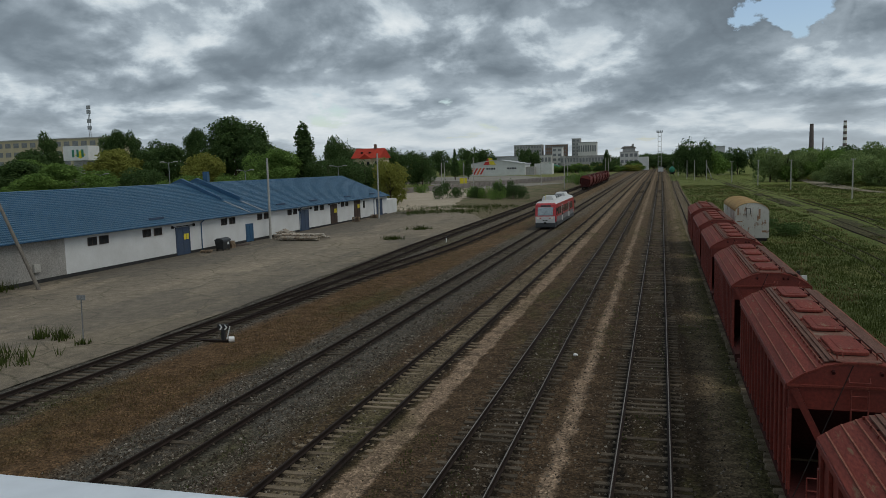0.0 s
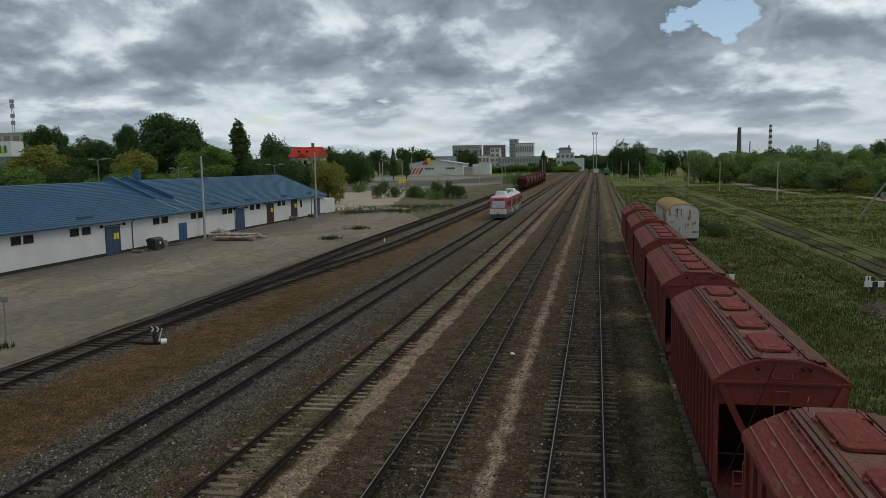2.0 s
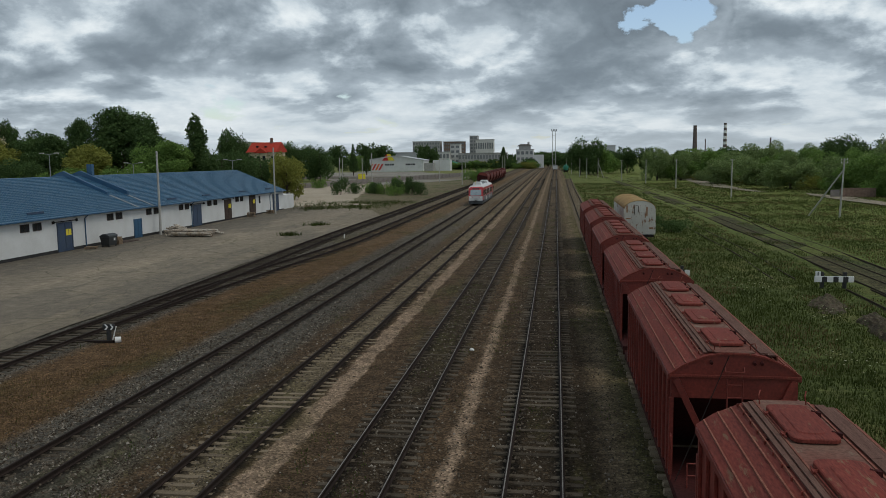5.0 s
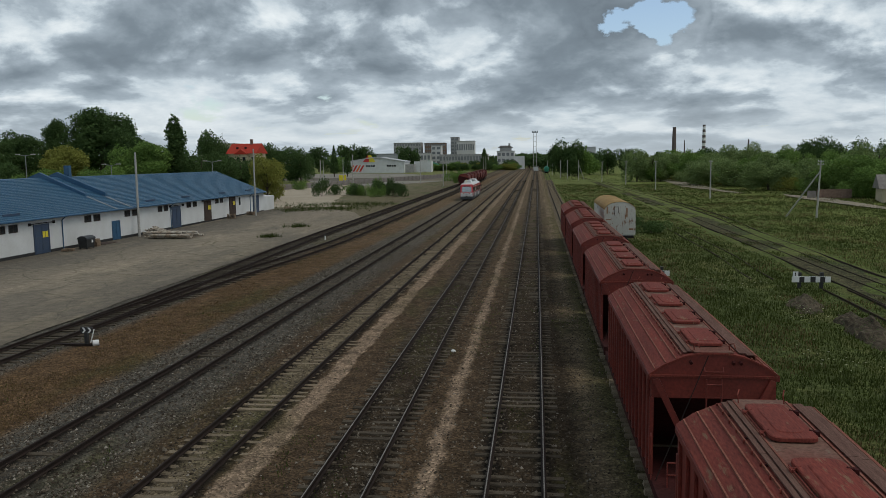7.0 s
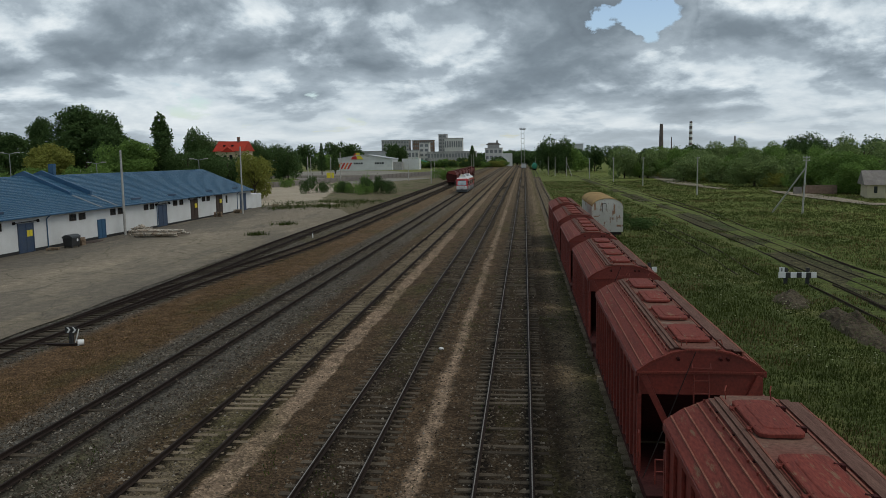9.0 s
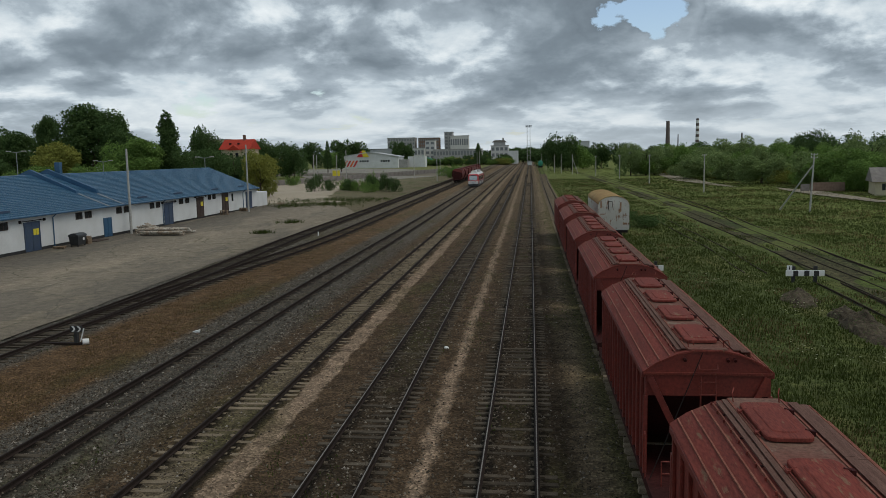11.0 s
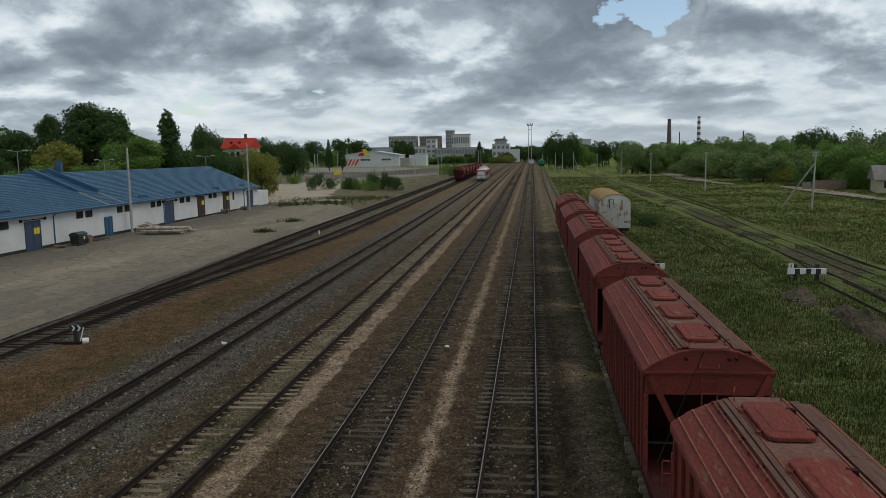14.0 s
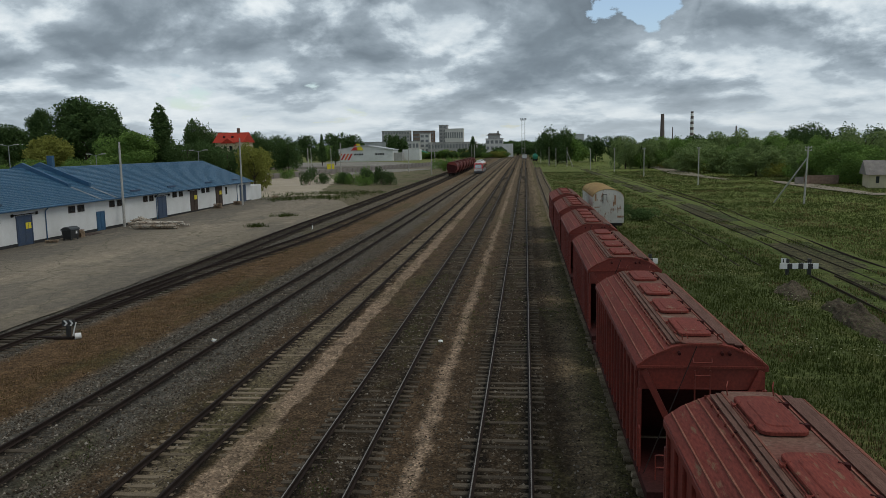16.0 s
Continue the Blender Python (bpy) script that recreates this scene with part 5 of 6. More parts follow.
# ---------------------------------------------------------------- trees and shrubs
def crown_mesh(name, blobs, n, leaf, material, seed):
    """Leaf sprays scattered through overlapping lumps, thinner towards the rim, so that the outline is ragged and has gaps."""
    rnd = np.random.RandomState(seed)
    verts, faces = [], []
    weights = np.array([b[3] * b[4] for b in blobs])
    weights = weights / weights.sum()
    for (cx, cy, cz, r, h), count in zip(blobs, (weights * n).astype(int)):
        d = rnd.normal(size=(count, 3))
        d /= np.linalg.norm(d, axis=1)[:, None]
        lump = np.sin(d[:, 0] * 5.1 + cx * 3) * np.sin(d[:, 1] * 4.7 + cy * 3) * np.sin(d[:, 2] * 5.3 + cz) + 0.5 * np.sin(d[:, 0] * 11 + d[:, 2] * 9 + cy)
        rad = (0.55 + 0.45 * rnd.rand(count) ** 0.5) * (1 + 0.28 * lump)
        q = np.c_[d[:, 0] * r * rad + cx, d[:, 1] * r * rad + cy, d[:, 2] * h * rad + cz]
        a = rnd.normal(size=(count, 3)) + 0.6 * d
        a /= np.linalg.norm(a, axis=1)[:, None]
        u = np.cross(a, rnd.normal(size=(count, 3)))
        u /= np.linalg.norm(u, axis=1)[:, None]
        w = np.cross(a, u)
        s = (leaf * (0.5 + rnd.rand(count)))[:, None]
        verts.append(np.stack([q - u * s * 0.5, q + w * s * 0.34, q + u * s * 0.5 + a * s * 0.15, q - w * s * 0.34], 1).reshape(-1, 3))
    verts = np.concatenate(verts)
    faces = np.arange(len(verts)).reshape(-1, 4).tolist()
    me = bpy.data.meshes.new(name)
    me.from_pydata(verts.tolist(), [], faces)
    me.materials.append(material)
    return me


def blobs_for(kind, seed):
    r = random.Random(seed)
    if kind == "poplar":
        return [(r.uniform(-0.3, 0.3), r.uniform(-0.3, 0.3), 3.0 + k * 1.7, 1.5 - abs(k - 3) * 0.16, 1.9) for k in range(8)]
    if kind == "conifer":
        return [(0, 0, 3 + k * 1.5, 3.2 - k * 0.36, 1.3) for k in range(8)]
    if kind == "shrub":
        return [(r.uniform(-3.4, 3.4), r.uniform(-2, 2), r.uniform(0.8, 2.6), r.uniform(1.2, 2.1), r.uniform(1.0, 1.7)) for _ in range(9)]
    if kind == "low":
        return [(r.uniform(-4, 4), r.uniform(-4, 4), r.uniform(2.5, 10.5), r.uniform(2.0, 3.4), r.uniform(2.0, 3.2)) for _ in range(15)]
    out = []
    for k in range(17):
        a, q = r.uniform(0, 6.28), r.uniform(0.1, 1.0) ** 0.6
        z = r.uniform(5.5, 14.0)
        reach = 4.2 * math.sin(min(1.0, (16 - z) / 9.0) * 1.45)
        out.append((math.cos(a) * reach * q, math.sin(a) * reach * q, z, r.uniform(1.5, 2.6), r.uniform(1.3, 2.2)))
    return out


def trunk_mesh(seed, kind):
    r = random.Random(seed)
    bm = B()
    top = {"shrub": 1.5, "poplar": 13, "conifer": 13}.get(kind, 9.5)
    if kind == "shrub":
        for k in range(5):
            a = r.uniform(0, 6.28)
            bar(bm, (r.uniform(-0.6, 0.6), r.uniform(-0.6, 0.6), -0.3), (math.cos(a) * 1.8, math.sin(a) * 1.4, 1.9), 0.06, 0.025, 6)
        return mesh_of("trunk", bm, M["bark"])
    bar(bm, (0, 0, -0.6), (0.15, 0.1, top * 0.5), 0.34, 0.25, 9)
    bar(bm, (0.15, 0.1, top * 0.5), (0.1, -0.1, top), 0.25, 0.08, 9)
    if kind not in ("poplar", "conifer"):
        for k in range(7):
            a, z = r.uniform(0, 6.28), r.uniform(3.0, 7.5)
            bar(bm, (0.1, 0, z), (math.cos(a) * 3.2, math.sin(a) * 3.2, z + r.uniform(2, 4)), 0.12, 0.04, 6)
    return mesh_of("trunk", bm, M["bark"])


KINDS = {}


def tree(kind, tone, x, y, height, radius, label, group="", z=None, variant=0):
    """A tree of that height and crown radius; alike ones share their meshes."""
    far = y > 400
    key = kind, tone, variant % 2, far
    if key not in KINDS:
        seed = len(KINDS) * 7 + 3
        n, leaf = {"shrub": (2600, 0.30), "poplar": (5200, 0.42), "conifer": (4200, 0.5), "low": (14000, 0.40)}.get(kind, (16000, 0.36))
        if far and kind == "low":
            n, leaf = 3200, 0.85
        KINDS[key] = crown_mesh("crown", blobs_for(kind, seed), n, leaf, M["leaf_" + tone], seed), trunk_mesh(seed, kind)
    crown, trunk = KINDS[key]
    tall, wide = {"shrub": (3.6, 4.4), "poplar": (16.5, 1.9), "conifer": (14.8, 3.4), "low": (12.8, 5.9)}.get(kind, (15.8, 4.9))
    base = (rise(y) - 0.1) if z is None else z
    s = radius / wide
    name = "shrub" if kind == "shrub" else "tree"
    t = thing(name, pose(x, y, base, 0, 0, random.Random(int(x * 7 + y * 13)).uniform(0, 360)) @ Matrix.Diagonal((s, s, (height) / tall, 1)), label, name, group)
    part("trunk", trunk, None, t)
    part("crown", crown, None, t)
    return t


TONES = {"d": "dark", "m": "mid", "y": "yellow", "p": "pale"}
WORDS = {"d": "dark green leafy tree", "m": "mid green leafy tree", "y": "yellowish green autumn-tinged tree", "p": "pale silvery green willow"}


def trees(rows, place, group, kind="tree", jitter=0):
    for k, (tone, x, y, top, r) in enumerate(rows):
        h = top - rise(y)
        tree(kind, TONES[tone], x, y, h, r, WORDS[tone] + " " + place, group, variant=k + jitter)


trees([("d", -144.4, 150, 12.9, 8.4), ("d", -204, 230, 24.3, 5.2), ("m", -130.6, 150, 12.0, 6.8), ("m", -129.0, 140, 10.2, 5.8), ("d", -185, 240, 24.7, 6), ("d", -177, 240, 24, 4.6),
       ("y", -146, 190, 16.6, 8.4), ("d", -148, 210, 19, 6.8), ("d", -137.7, 200, 17.6, 7.2), ("m", -121.7, 150, 10.6, 6.6), ("d", -140, 220, 22.9, 5.0), ("y", -112.2, 180, 15.4, 6.2),
       ("d", -120.4, 210, 25.2, 9.6), ("d", -107.2, 200, 19.0, 6.6), ("m", -93.7, 185, 14.6, 6.4), ("d", -129, 213, 21.5, 6.5), ("d", -113, 207, 21.0, 6.0), ("m", -170, 185, 14.5, 7), ("d", -185, 200, 17.5, 7), ("m", -160, 165, 12.0, 7)], "behind the goods shed", "trees behind the shed")
trees([("d", -88.8, 200, 12.6, 6.2), ("d", -109.5, 262, 20.4, 5.2), ("d", -76.6, 200, 11.7, 5.4), ("y", -62.8, 180, 11.3, 4.6), ("d", -140, 391, 16.2, 10.2), ("d", -128, 391, 17.0, 8.0), ("y", -120, 391, 13.8, 4.2), ("d", -104, 620, 22, 7), ("d", -96.5, 622, 20, 5.5),
       ("d", -112, 330, 17.5, 6), ("d", -100, 330, 16.4, 6), ("d", -174, 625, 23, 9), ("d", -150, 625, 24, 9), ("d", -139, 635, 23, 9), ("d", -84, 210, 12.4, 6), ("m", -98, 172, 9.5, 5.6),
       ("m", -110, 165, 9.0, 6), ("d", -127, 172, 10.5, 6.5), ("d", -155, 170, 12, 7), ("m", -99, 190, 15.5, 6.5), ("d", -83, 190, 13.5, 5.5)], "by the street", "trees by the street", "low")
for k, (x, y, top, r) in enumerate(((-89.9, 190, 21.0, 2.9), (-88.9, 191, 19.2, 2.5))):
    tree("poplar", "dark", x, y, top - rise(y), r, "tall narrow dark green poplar", "trees behind the shed", variant=k)
for k, (x, y, top, r) in enumerate(((-111, 430, 18.5, 3), (-106, 440, 18.0, 2.8), (-36.5, 560, 17.8, 4.6))):
    tree("conifer", "dark", x, y, top - rise(y), r, "dark green conifer far beyond the yard", "far conifers", variant=k)
# the wood on the other side
trees([("d", 11.8, 398, 15.5, 5.5), ("d", 16.0, 399, 20.4, 7.5), ("m", 20.5, 404, 16.5, 6.5), ("d", 8.0, 520, 12, 6), ("m", 27, 420, 12.5, 6), ("d", 37.2, 430, 15, 5.4), ("d", 44.9, 420, 15, 5.4), ("p", 36.7, 300, 12.6, 5.2),
       ("p", 42.2, 300, 12.0, 5.4), ("p", 52, 330, 11.4, 6.6), ("m", 56.3, 300, 12.6, 5.4), ("p", 60.1, 280, 10.8, 5.4), ("p", 70.8, 290, 14.4, 6.2)], "at the edge of the wood", "wood beside the field", "low", 1)
trees([("m", 66.0, 250, 10.6, 5.6), ("p", 68.9, 240, 11, 5.4), ("m", 74.3, 240, 12, 5.8), ("d", 85.5, 260, 15.0, 5.2), ("d", 91.3, 250, 15.2, 5.6), ("p", 68.5, 200, 9.4, 5.8), ("m", 71.1, 190, 10.0, 6.0),
       ("p", 84.6, 210, 12.4, 6.8), ("m", 70.5, 178, 7.4, 4.2), ("p", 61.1, 220, 8.6, 5.9), ("p", 59.5, 250, 9.0, 6.4), ("p", 50.8, 262, 8.4, 5.8), ("m", 45.3, 300, 8.9, 5.8), ("m", 78, 185, 9.5, 6),
       ("m", 90, 190, 11.4, 6.6), ("p", 99, 215, 13.4, 7), ("d", 104, 245, 15, 7), ("m", 80, 225, 11.4, 6)], "at the edge of the wood", "wood beside the field", "low", 2)
rnd = random.Random(23)
for k in range(46):
    y = rnd.uniform(300, 620)
    x = 0.075 * y + 34 + rnd.uniform(0, 110)
    tree("low", rnd.choice(("dark", "mid", "mid", "pale")), x, y, rnd.uniform(9.5, 13.5), rnd.uniform(5, 8), "leafy tree in the far wood", "far wood", variant=k)
for k in range(34):
    x, y = rnd.uniform(-330, -145), rnd.uniform(470, 640)
    tree("low", rnd.choice(("dark", "dark", "mid")), x, y, rnd.uniform(9, 14), rnd.uniform(5, 8), "dark leafy tree in the far town", "far town trees", variant=k)
for k in range(40):
    x = -45 + rnd.uniform(0, 110)
    tree("low", "dark", x, rnd.uniform(720, 900), rnd.uniform(9, 15), rnd.uniform(8, 12), "dark leafy tree on the far skyline", "far skyline trees", variant=k)
for k in range(30):
    u = k / 29
    y = 178 + 150 * u + rnd.uniform(-5, 5)
    x = 74 - 26 * u + rnd.uniform(-4, 6)
    tree("shrub", rnd.choice(("mid", "pale", "yellow")), x, y, rnd.uniform(2.6, 4.6), rnd.uniform(3.2, 5.0), "dense green shrub at the foot of the wood", "shrubs by the wood", variant=k)
for k, (x, y, h, r, tone) in enumerate(((-56.3, 204, 4.6, 2.8, "dark"), (-53.6, 209, 3.4, 2.4, "dark"), (-50.4, 213, 3.0, 3.2, "mid"), (-47.6, 207, 3.6, 2.6, "dark"), (-45.2, 205, 3.2, 2.4, "mid"), (-42.6, 211, 4.4, 2.2, "dark"), (-40.5, 198, 3.0, 2.4, "mid"), (-38.4, 203, 3.8, 1.8, "dark"), (-36.6, 200, 4.6, 1.9, "dark"), (-34.0, 198, 4.0, 1.9, "dark"),
                                        (-44, 218, 4.6, 2.2, "mid"), (-30.0, 305, 4.5, 3, "mid"), (-35, 330, 4.5, 4, "mid"), (-31, 350, 4, 4, "mid"), (-76, 250, 3.4, 3, "mid"), (14.5, 101, 1.7, 2.5, "dark"), (12.6, 108, 1.5, 2.0, "dark"))):
    tree("shrub", tone, x, y, h, r, "wild green bush on waste ground", "bushes on waste ground", variant=k)
for k in range(30):
    x, y = rnd.uniform(-135, -72), rnd.uniform(152, 166)
    tree("shrub", rnd.choice(("mid", "yellow", "dark")), x, y, rnd.uniform(3.5, 6.0), rnd.uniform(3.0, 4.6), "tall hedge shrub behind the shed", "hedge behind the shed", variant=k)


for k in range(42):
    x, y = -118 + k * 2.5 + rnd.uniform(-2, 2), rnd.uniform(590, 636)
    tree("low", rnd.choice(("dark", "mid", "yellow")), x, y, rnd.uniform(4.5, 8.5), rnd.uniform(4, 6), "low leafy tree in front of the works", "trees before the works", variant=k)


# ---------------------------------------------------------------- grass and weeds
def tufts(name, spots, material, label, height, blades=5, width=0.035, spread=0.14, seed=3):
    rnd = np.random.RandomState(seed)
    q = np.repeat(np.array(spots), blades, axis=0)
    n = len(q)
    a, lean = rnd.rand(n) * 6.28, rnd.rand(n) * 1.2
    bx, by, z = q[:, 0] + rnd.normal(size=n) * spread, q[:, 1] + rnd.normal(size=n) * spread, q[:, 2]
    h, w = height * q[:, 3] * (0.5 + rnd.rand(n)), width * (0.6 + 0.8 * rnd.rand(n))
    ux, uy = np.cos(a), np.sin(a)
    verts = np.stack([np.c_[bx - uy * w, by + ux * w, z - 0.05], np.c_[bx + uy * w, by - ux * w, z - 0.05], np.c_[bx + ux * h * lean, by + uy * h * lean, z + h]], 1).reshape(-1, 3)
    me = bpy.data.meshes.new(name)
    me.from_pydata(verts.tolist(), [], np.arange(3 * n).reshape(-1, 3).tolist())
    me.materials.append(material)
    return tagged(new(name, me), label, "grass", kind="stuff")


def clear_of_tracks(x, y):
    if 57 > y > 34 and abs(x - 20.3) < 1.0 and noise.noise((x * 0.9, y * 0.5, 3)) < 0.1:
        return False
    if ((x - 17.2) / 1.0) ** 2 + ((y - 42.3) / 5.0) ** 2 < 1 or ((x - 16.5) / 1.0) ** 2 + ((y - 50.6) / 2.8) ** 2 < 0.8:
        return False
    return not (20.9 < x < 27.6 and noise.noise((x * 0.5, y * 0.2, 5)) < 0.32)


rs = np.random.RandomState(8)
spots, dry, blooms = [], [], []
for _ in range(80000):
    y = 12 + 260 * rs.rand() ** 1.9
    x = 5.9 + rs.rand() * (16 + y * 0.30)
    if clear_of_tracks(x, y):
        k = noise.noise((x * 0.16, y * 0.11, 7.0))
        (dry if k > 0.05 and rs.rand() < 0.40 else spots).append((x, y, field_height(x, y), 0.7 + 0.9 * max(0, noise.noise((x * 0.3, y * 0.25, 2.0)) + 0.3) + y / 190))
        if 34 < y < 60 and 11.5 < x < 16.5 and noise.noise((x * 0.5, y * 0.3, 1.1)) > 0.1 and rs.rand() < 0.16:
            blooms.append((x, y))
for _ in range(3000):
    y = 200 + 230 * rs.rand()
    x = 7.5 + rs.rand() * 44
    if noise.noise((x * 0.12, y * 0.05, 7.7)) > -0.1:
        (dry if rs.rand() < 0.25 else spots).append((x, y, rise(y) - 0.1, 1.2))
tufts("meadow_grass", spots, M["grass"], "rank green meadow grass in the field", 0.13, 6, 0.026, 0.26)
tufts("dry_meadow_grass", dry, M["grass_dry"], "patches of dry straw-coloured meadow grass", 0.12, 6, 0.022, 0.26, 4)
spots = []
for _ in range(9000):
    y = 14 + 120 * rs.rand() ** 1.8
    x = -23.6 + rs.rand() * 5.2
    if noise.noise((x * 0.5, y * 0.2, 3.3)) > -0.15 and y < 110:
        c = 0.25 if x < along([(-25.65, 36), (-22.75, 92)], y) + 1.6 else 1
        if c == 1:
            spots.append((x, y, bed_height(x, y), 0.7))
tufts("verge_dry_grass", spots, M["grass_dry"], "thin dry brown grass between the tracks", 0.08, 5, 0.03, 0.2, 5)
spots = []
for _ in range(5200):
    y = 12 + 120 * rs.rand() ** 1.6
    lane = rs.choice([-20.5, -12.9, -7.9, -3.0, 1.9, 2.4, -0.65, -5.5, -24.0])
    x = lane + rs.normal() * (0.5 if lane != -20.5 else 1.6)
    if noise.noise((x * 0.6, y * 0.25, 8.8)) > 0.12:
        spots.append((x, y, bed_height(x, y), 0.6))
tufts("track_weeds", spots, M["grass"], "low green weeds growing through the ballast", 0.10, 6, 0.03, 0.16, 6)
spots = [(x + rs.normal() * s, y + rs.normal() * s, 0, k) for x, y, s, n, k in ((-31.8, 31.0, 0.9, 45, 1.5), (-33.2, 30.0, 0.7, 35, 1.5), (-33.9, 36.3, 0.25, 14, 1.6), (-32.6, 36.4, 0.25, 14, 1.6), (-30.6, 35.4, 0.2, 8, 0.9), (-52.2, 51.0, 0.8, 60, 2.0),
                                                                                  (-45, 146, 2.2, 160, 1.6), (-40, 150, 3.0, 220, 1.6), (-46, 163, 5.0, 260, 1.6), (-36, 165, 4, 260, 1.6), (-34, 110, 0.8, 60, 1.3), (-33, 95, 0.6, 50, 1.2)) for _ in range(n)]
tufts("yard_weeds", spots, M["grass"], "clumps of tall green weeds at the yard edge", 0.36, 6, 0.04, 0.14, 7)
bm = B()
for x, y in blooms[:110]:
    bmesh.ops.create_icosphere(bm, subdivisions=1, radius=rs.uniform(0.03, 0.06), matrix=Matrix.Translation((x, y, field_height(x, y) + rs.uniform(0.3, 0.6))) @ Matrix.Diagonal((1, 1, 0.4, 1)))
tagged(part("flower_heads", bm, M["flower"]), "white flower heads of wild umbellifers", "flowers", kind="stuff")

# stones lying on the ballast
stones = []
rs2 = np.random.RandomState(31)
verts, faces = [], []
for _ in range(70000):
    y = 11 + 75 * rs2.rand() ** 2.0
    lane = (-17.6, -13.3, -15.5, -24.2, -11.5, -5.5, -0.65, -3.2, 2.0)[rs2.choice(9, p=[0.17, 0.17, 0.10, 0.06, 0.12, 0.15, 0.13, 0.05, 0.05])]
    x = lane + rs2.normal() * (0.5 if lane < -13 else 1.15)
    z, s = bed_height(x, y), 0.022 + 0.04 * rs2.rand() ** 2
    k = len(verts)
    c = [(-1, -1, -0.4), (1, -1, -0.4), (1, 1, -0.4), (-1, 1, -0.4), (0.1, -0.2, 0.9)]
    a = rs2.rand() * 6.28
    for px, py, pz in c:
        q = rs2.uniform(0.7, 1.2)
        verts.append((x + (px * math.cos(a) - py * math.sin(a)) * s * q, y + (px * math.sin(a) + py * math.cos(a)) * s * q, z + pz * s))
    faces += [(k, k + 1, k + 4), (k + 1, k + 2, k + 4), (k + 2, k + 3, k + 4), (k + 3, k, k + 4)]
me = bpy.data.meshes.new("ballast_stones")
me.from_pydata(verts, [], faces)
m_, n_, l_, b_ = shader("ballast_stone", 0.9)
geo = n_.new("ShaderNodeNewGeometry")
l_.new(ramp((n_, l_), geo.outputs["Random Per Island"], [(0, (0.028, 0.021, 0.015)), (0.5, (0.075, 0.06, 0.045)), (0.9, (0.16, 0.135, 0.105)), (1, (0.30, 0.27, 0.23))]), b_.inputs["Base Color"])
me.materials.append(m_)
tagged(new("ballast_stones", me), "loose grey crushed ballast stones", "ballast", kind="stuff")



def earth_heap(x0, y0, w, d, high, turn, seed, label):
    """A ridge of dug earth with clods, its rim sunk in the ground."""
    t = thing("spoil_heap", pose(x0, y0, field_height(x0, y0) - 0.02, 0, 0, turn), label, "earth heap")
    bm = B()
    bmesh.ops.create_grid(bm, x_segments=44, y_segments=120, size=1, matrix=Matrix.Diagonal((w, d, 1, 1)))
    for v in bm.verts:
        x, y = v.co.x, v.co.y
        r2 = (x / w) ** 2 + (y / d) ** 2 + 0.5 * noise.noise((x * 1.2, y * 0.8, seed))
        clods = 0.15 * noise.noise((x * 2.4, y * 2.0, seed + 1)) + 0.09 * noise.noise((x * 6.0, y * 5.0, seed + 2))
        v.co.z = max(-0.3, (1 - r2) * high * (1 + 0.9 * noise.noise((x * 0.8, y * 0.55, seed + 3)))) + clods * (1 if r2 < 1.1 else 0.3) - 0.12
    part("earth", bm, M["spoil"], t)


earth_heap(17.2, 42.3, 1.15, 5.6, 0.62, -3, 1.5, "low ridge of dark excavated earth in the grass")
earth_heap(16.5, 50.6, 1.3, 3.4, 0.42, -10, 7.5, "low overgrown heap of dark earth beside a buffer stop")


# ---------------------------------------------------------------- distant buildings
M["panel_grey"] = surface("grey_panel_concrete", (0.40, 0.395, 0.385), (0.32, 0.315, 0.31), 0.9, 0, 0.12, 2)
M["panel_pale"] = surface("pale_panel_concrete", (0.62, 0.61, 0.59), (0.54, 0.53, 0.515), 0.9, 0, 0.12, 2)
M["brickred"] = surface("dull_brick_wall", (0.22, 0.15, 0.12), (0.18, 0.125, 0.10), 0.9, 0, 0.15, 2)
M["cream"] = surface("cream_render", (0.52, 0.46, 0.33), (0.46, 0.40, 0.29), 0.9, 0, 0.4, 6)
# brick of the skyline chimneys, greyed to carry aerial haze in its colour
M["far_brick"] = surface("hazy_far_brick", (0.155, 0.125, 0.12), (0.13, 0.105, 0.10), 0.9, 0, 0.15, 2)
M["redtile"] = surface("bright_red_roof_tiles", (0.42, 0.05, 0.03), (0.34, 0.045, 0.03), 0.7, 0, 0.8, 6)
M["slate"] = surface("grey_asbestos_slate", (0.24, 0.22, 0.20), (0.17, 0.155, 0.145), 0.9, 0, 0.9, 8, wear=(0.30, 0.20, 0.14), wear_at=0.63)
M["zinc"] = surface("pale_sheet_cladding", (0.48, 0.49, 0.50), (0.42, 0.43, 0.44), 0.6, 0, 0.1, 2, bumps=0)
M["orange"] = surface("orange_paint", (0.75, 0.16, 0.03), (0.7, 0.14, 0.03), 0.5, bumps=0)
M["redpaint"] = surface("signal_red_paint", (0.55, 0.03, 0.025), (0.5, 0.03, 0.025), 0.5, bumps=0)
M["green_sheet"] = surface("green_sheet", (0.10, 0.38, 0.26), (0.09, 0.33, 0.23), 0.5, bumps=0)


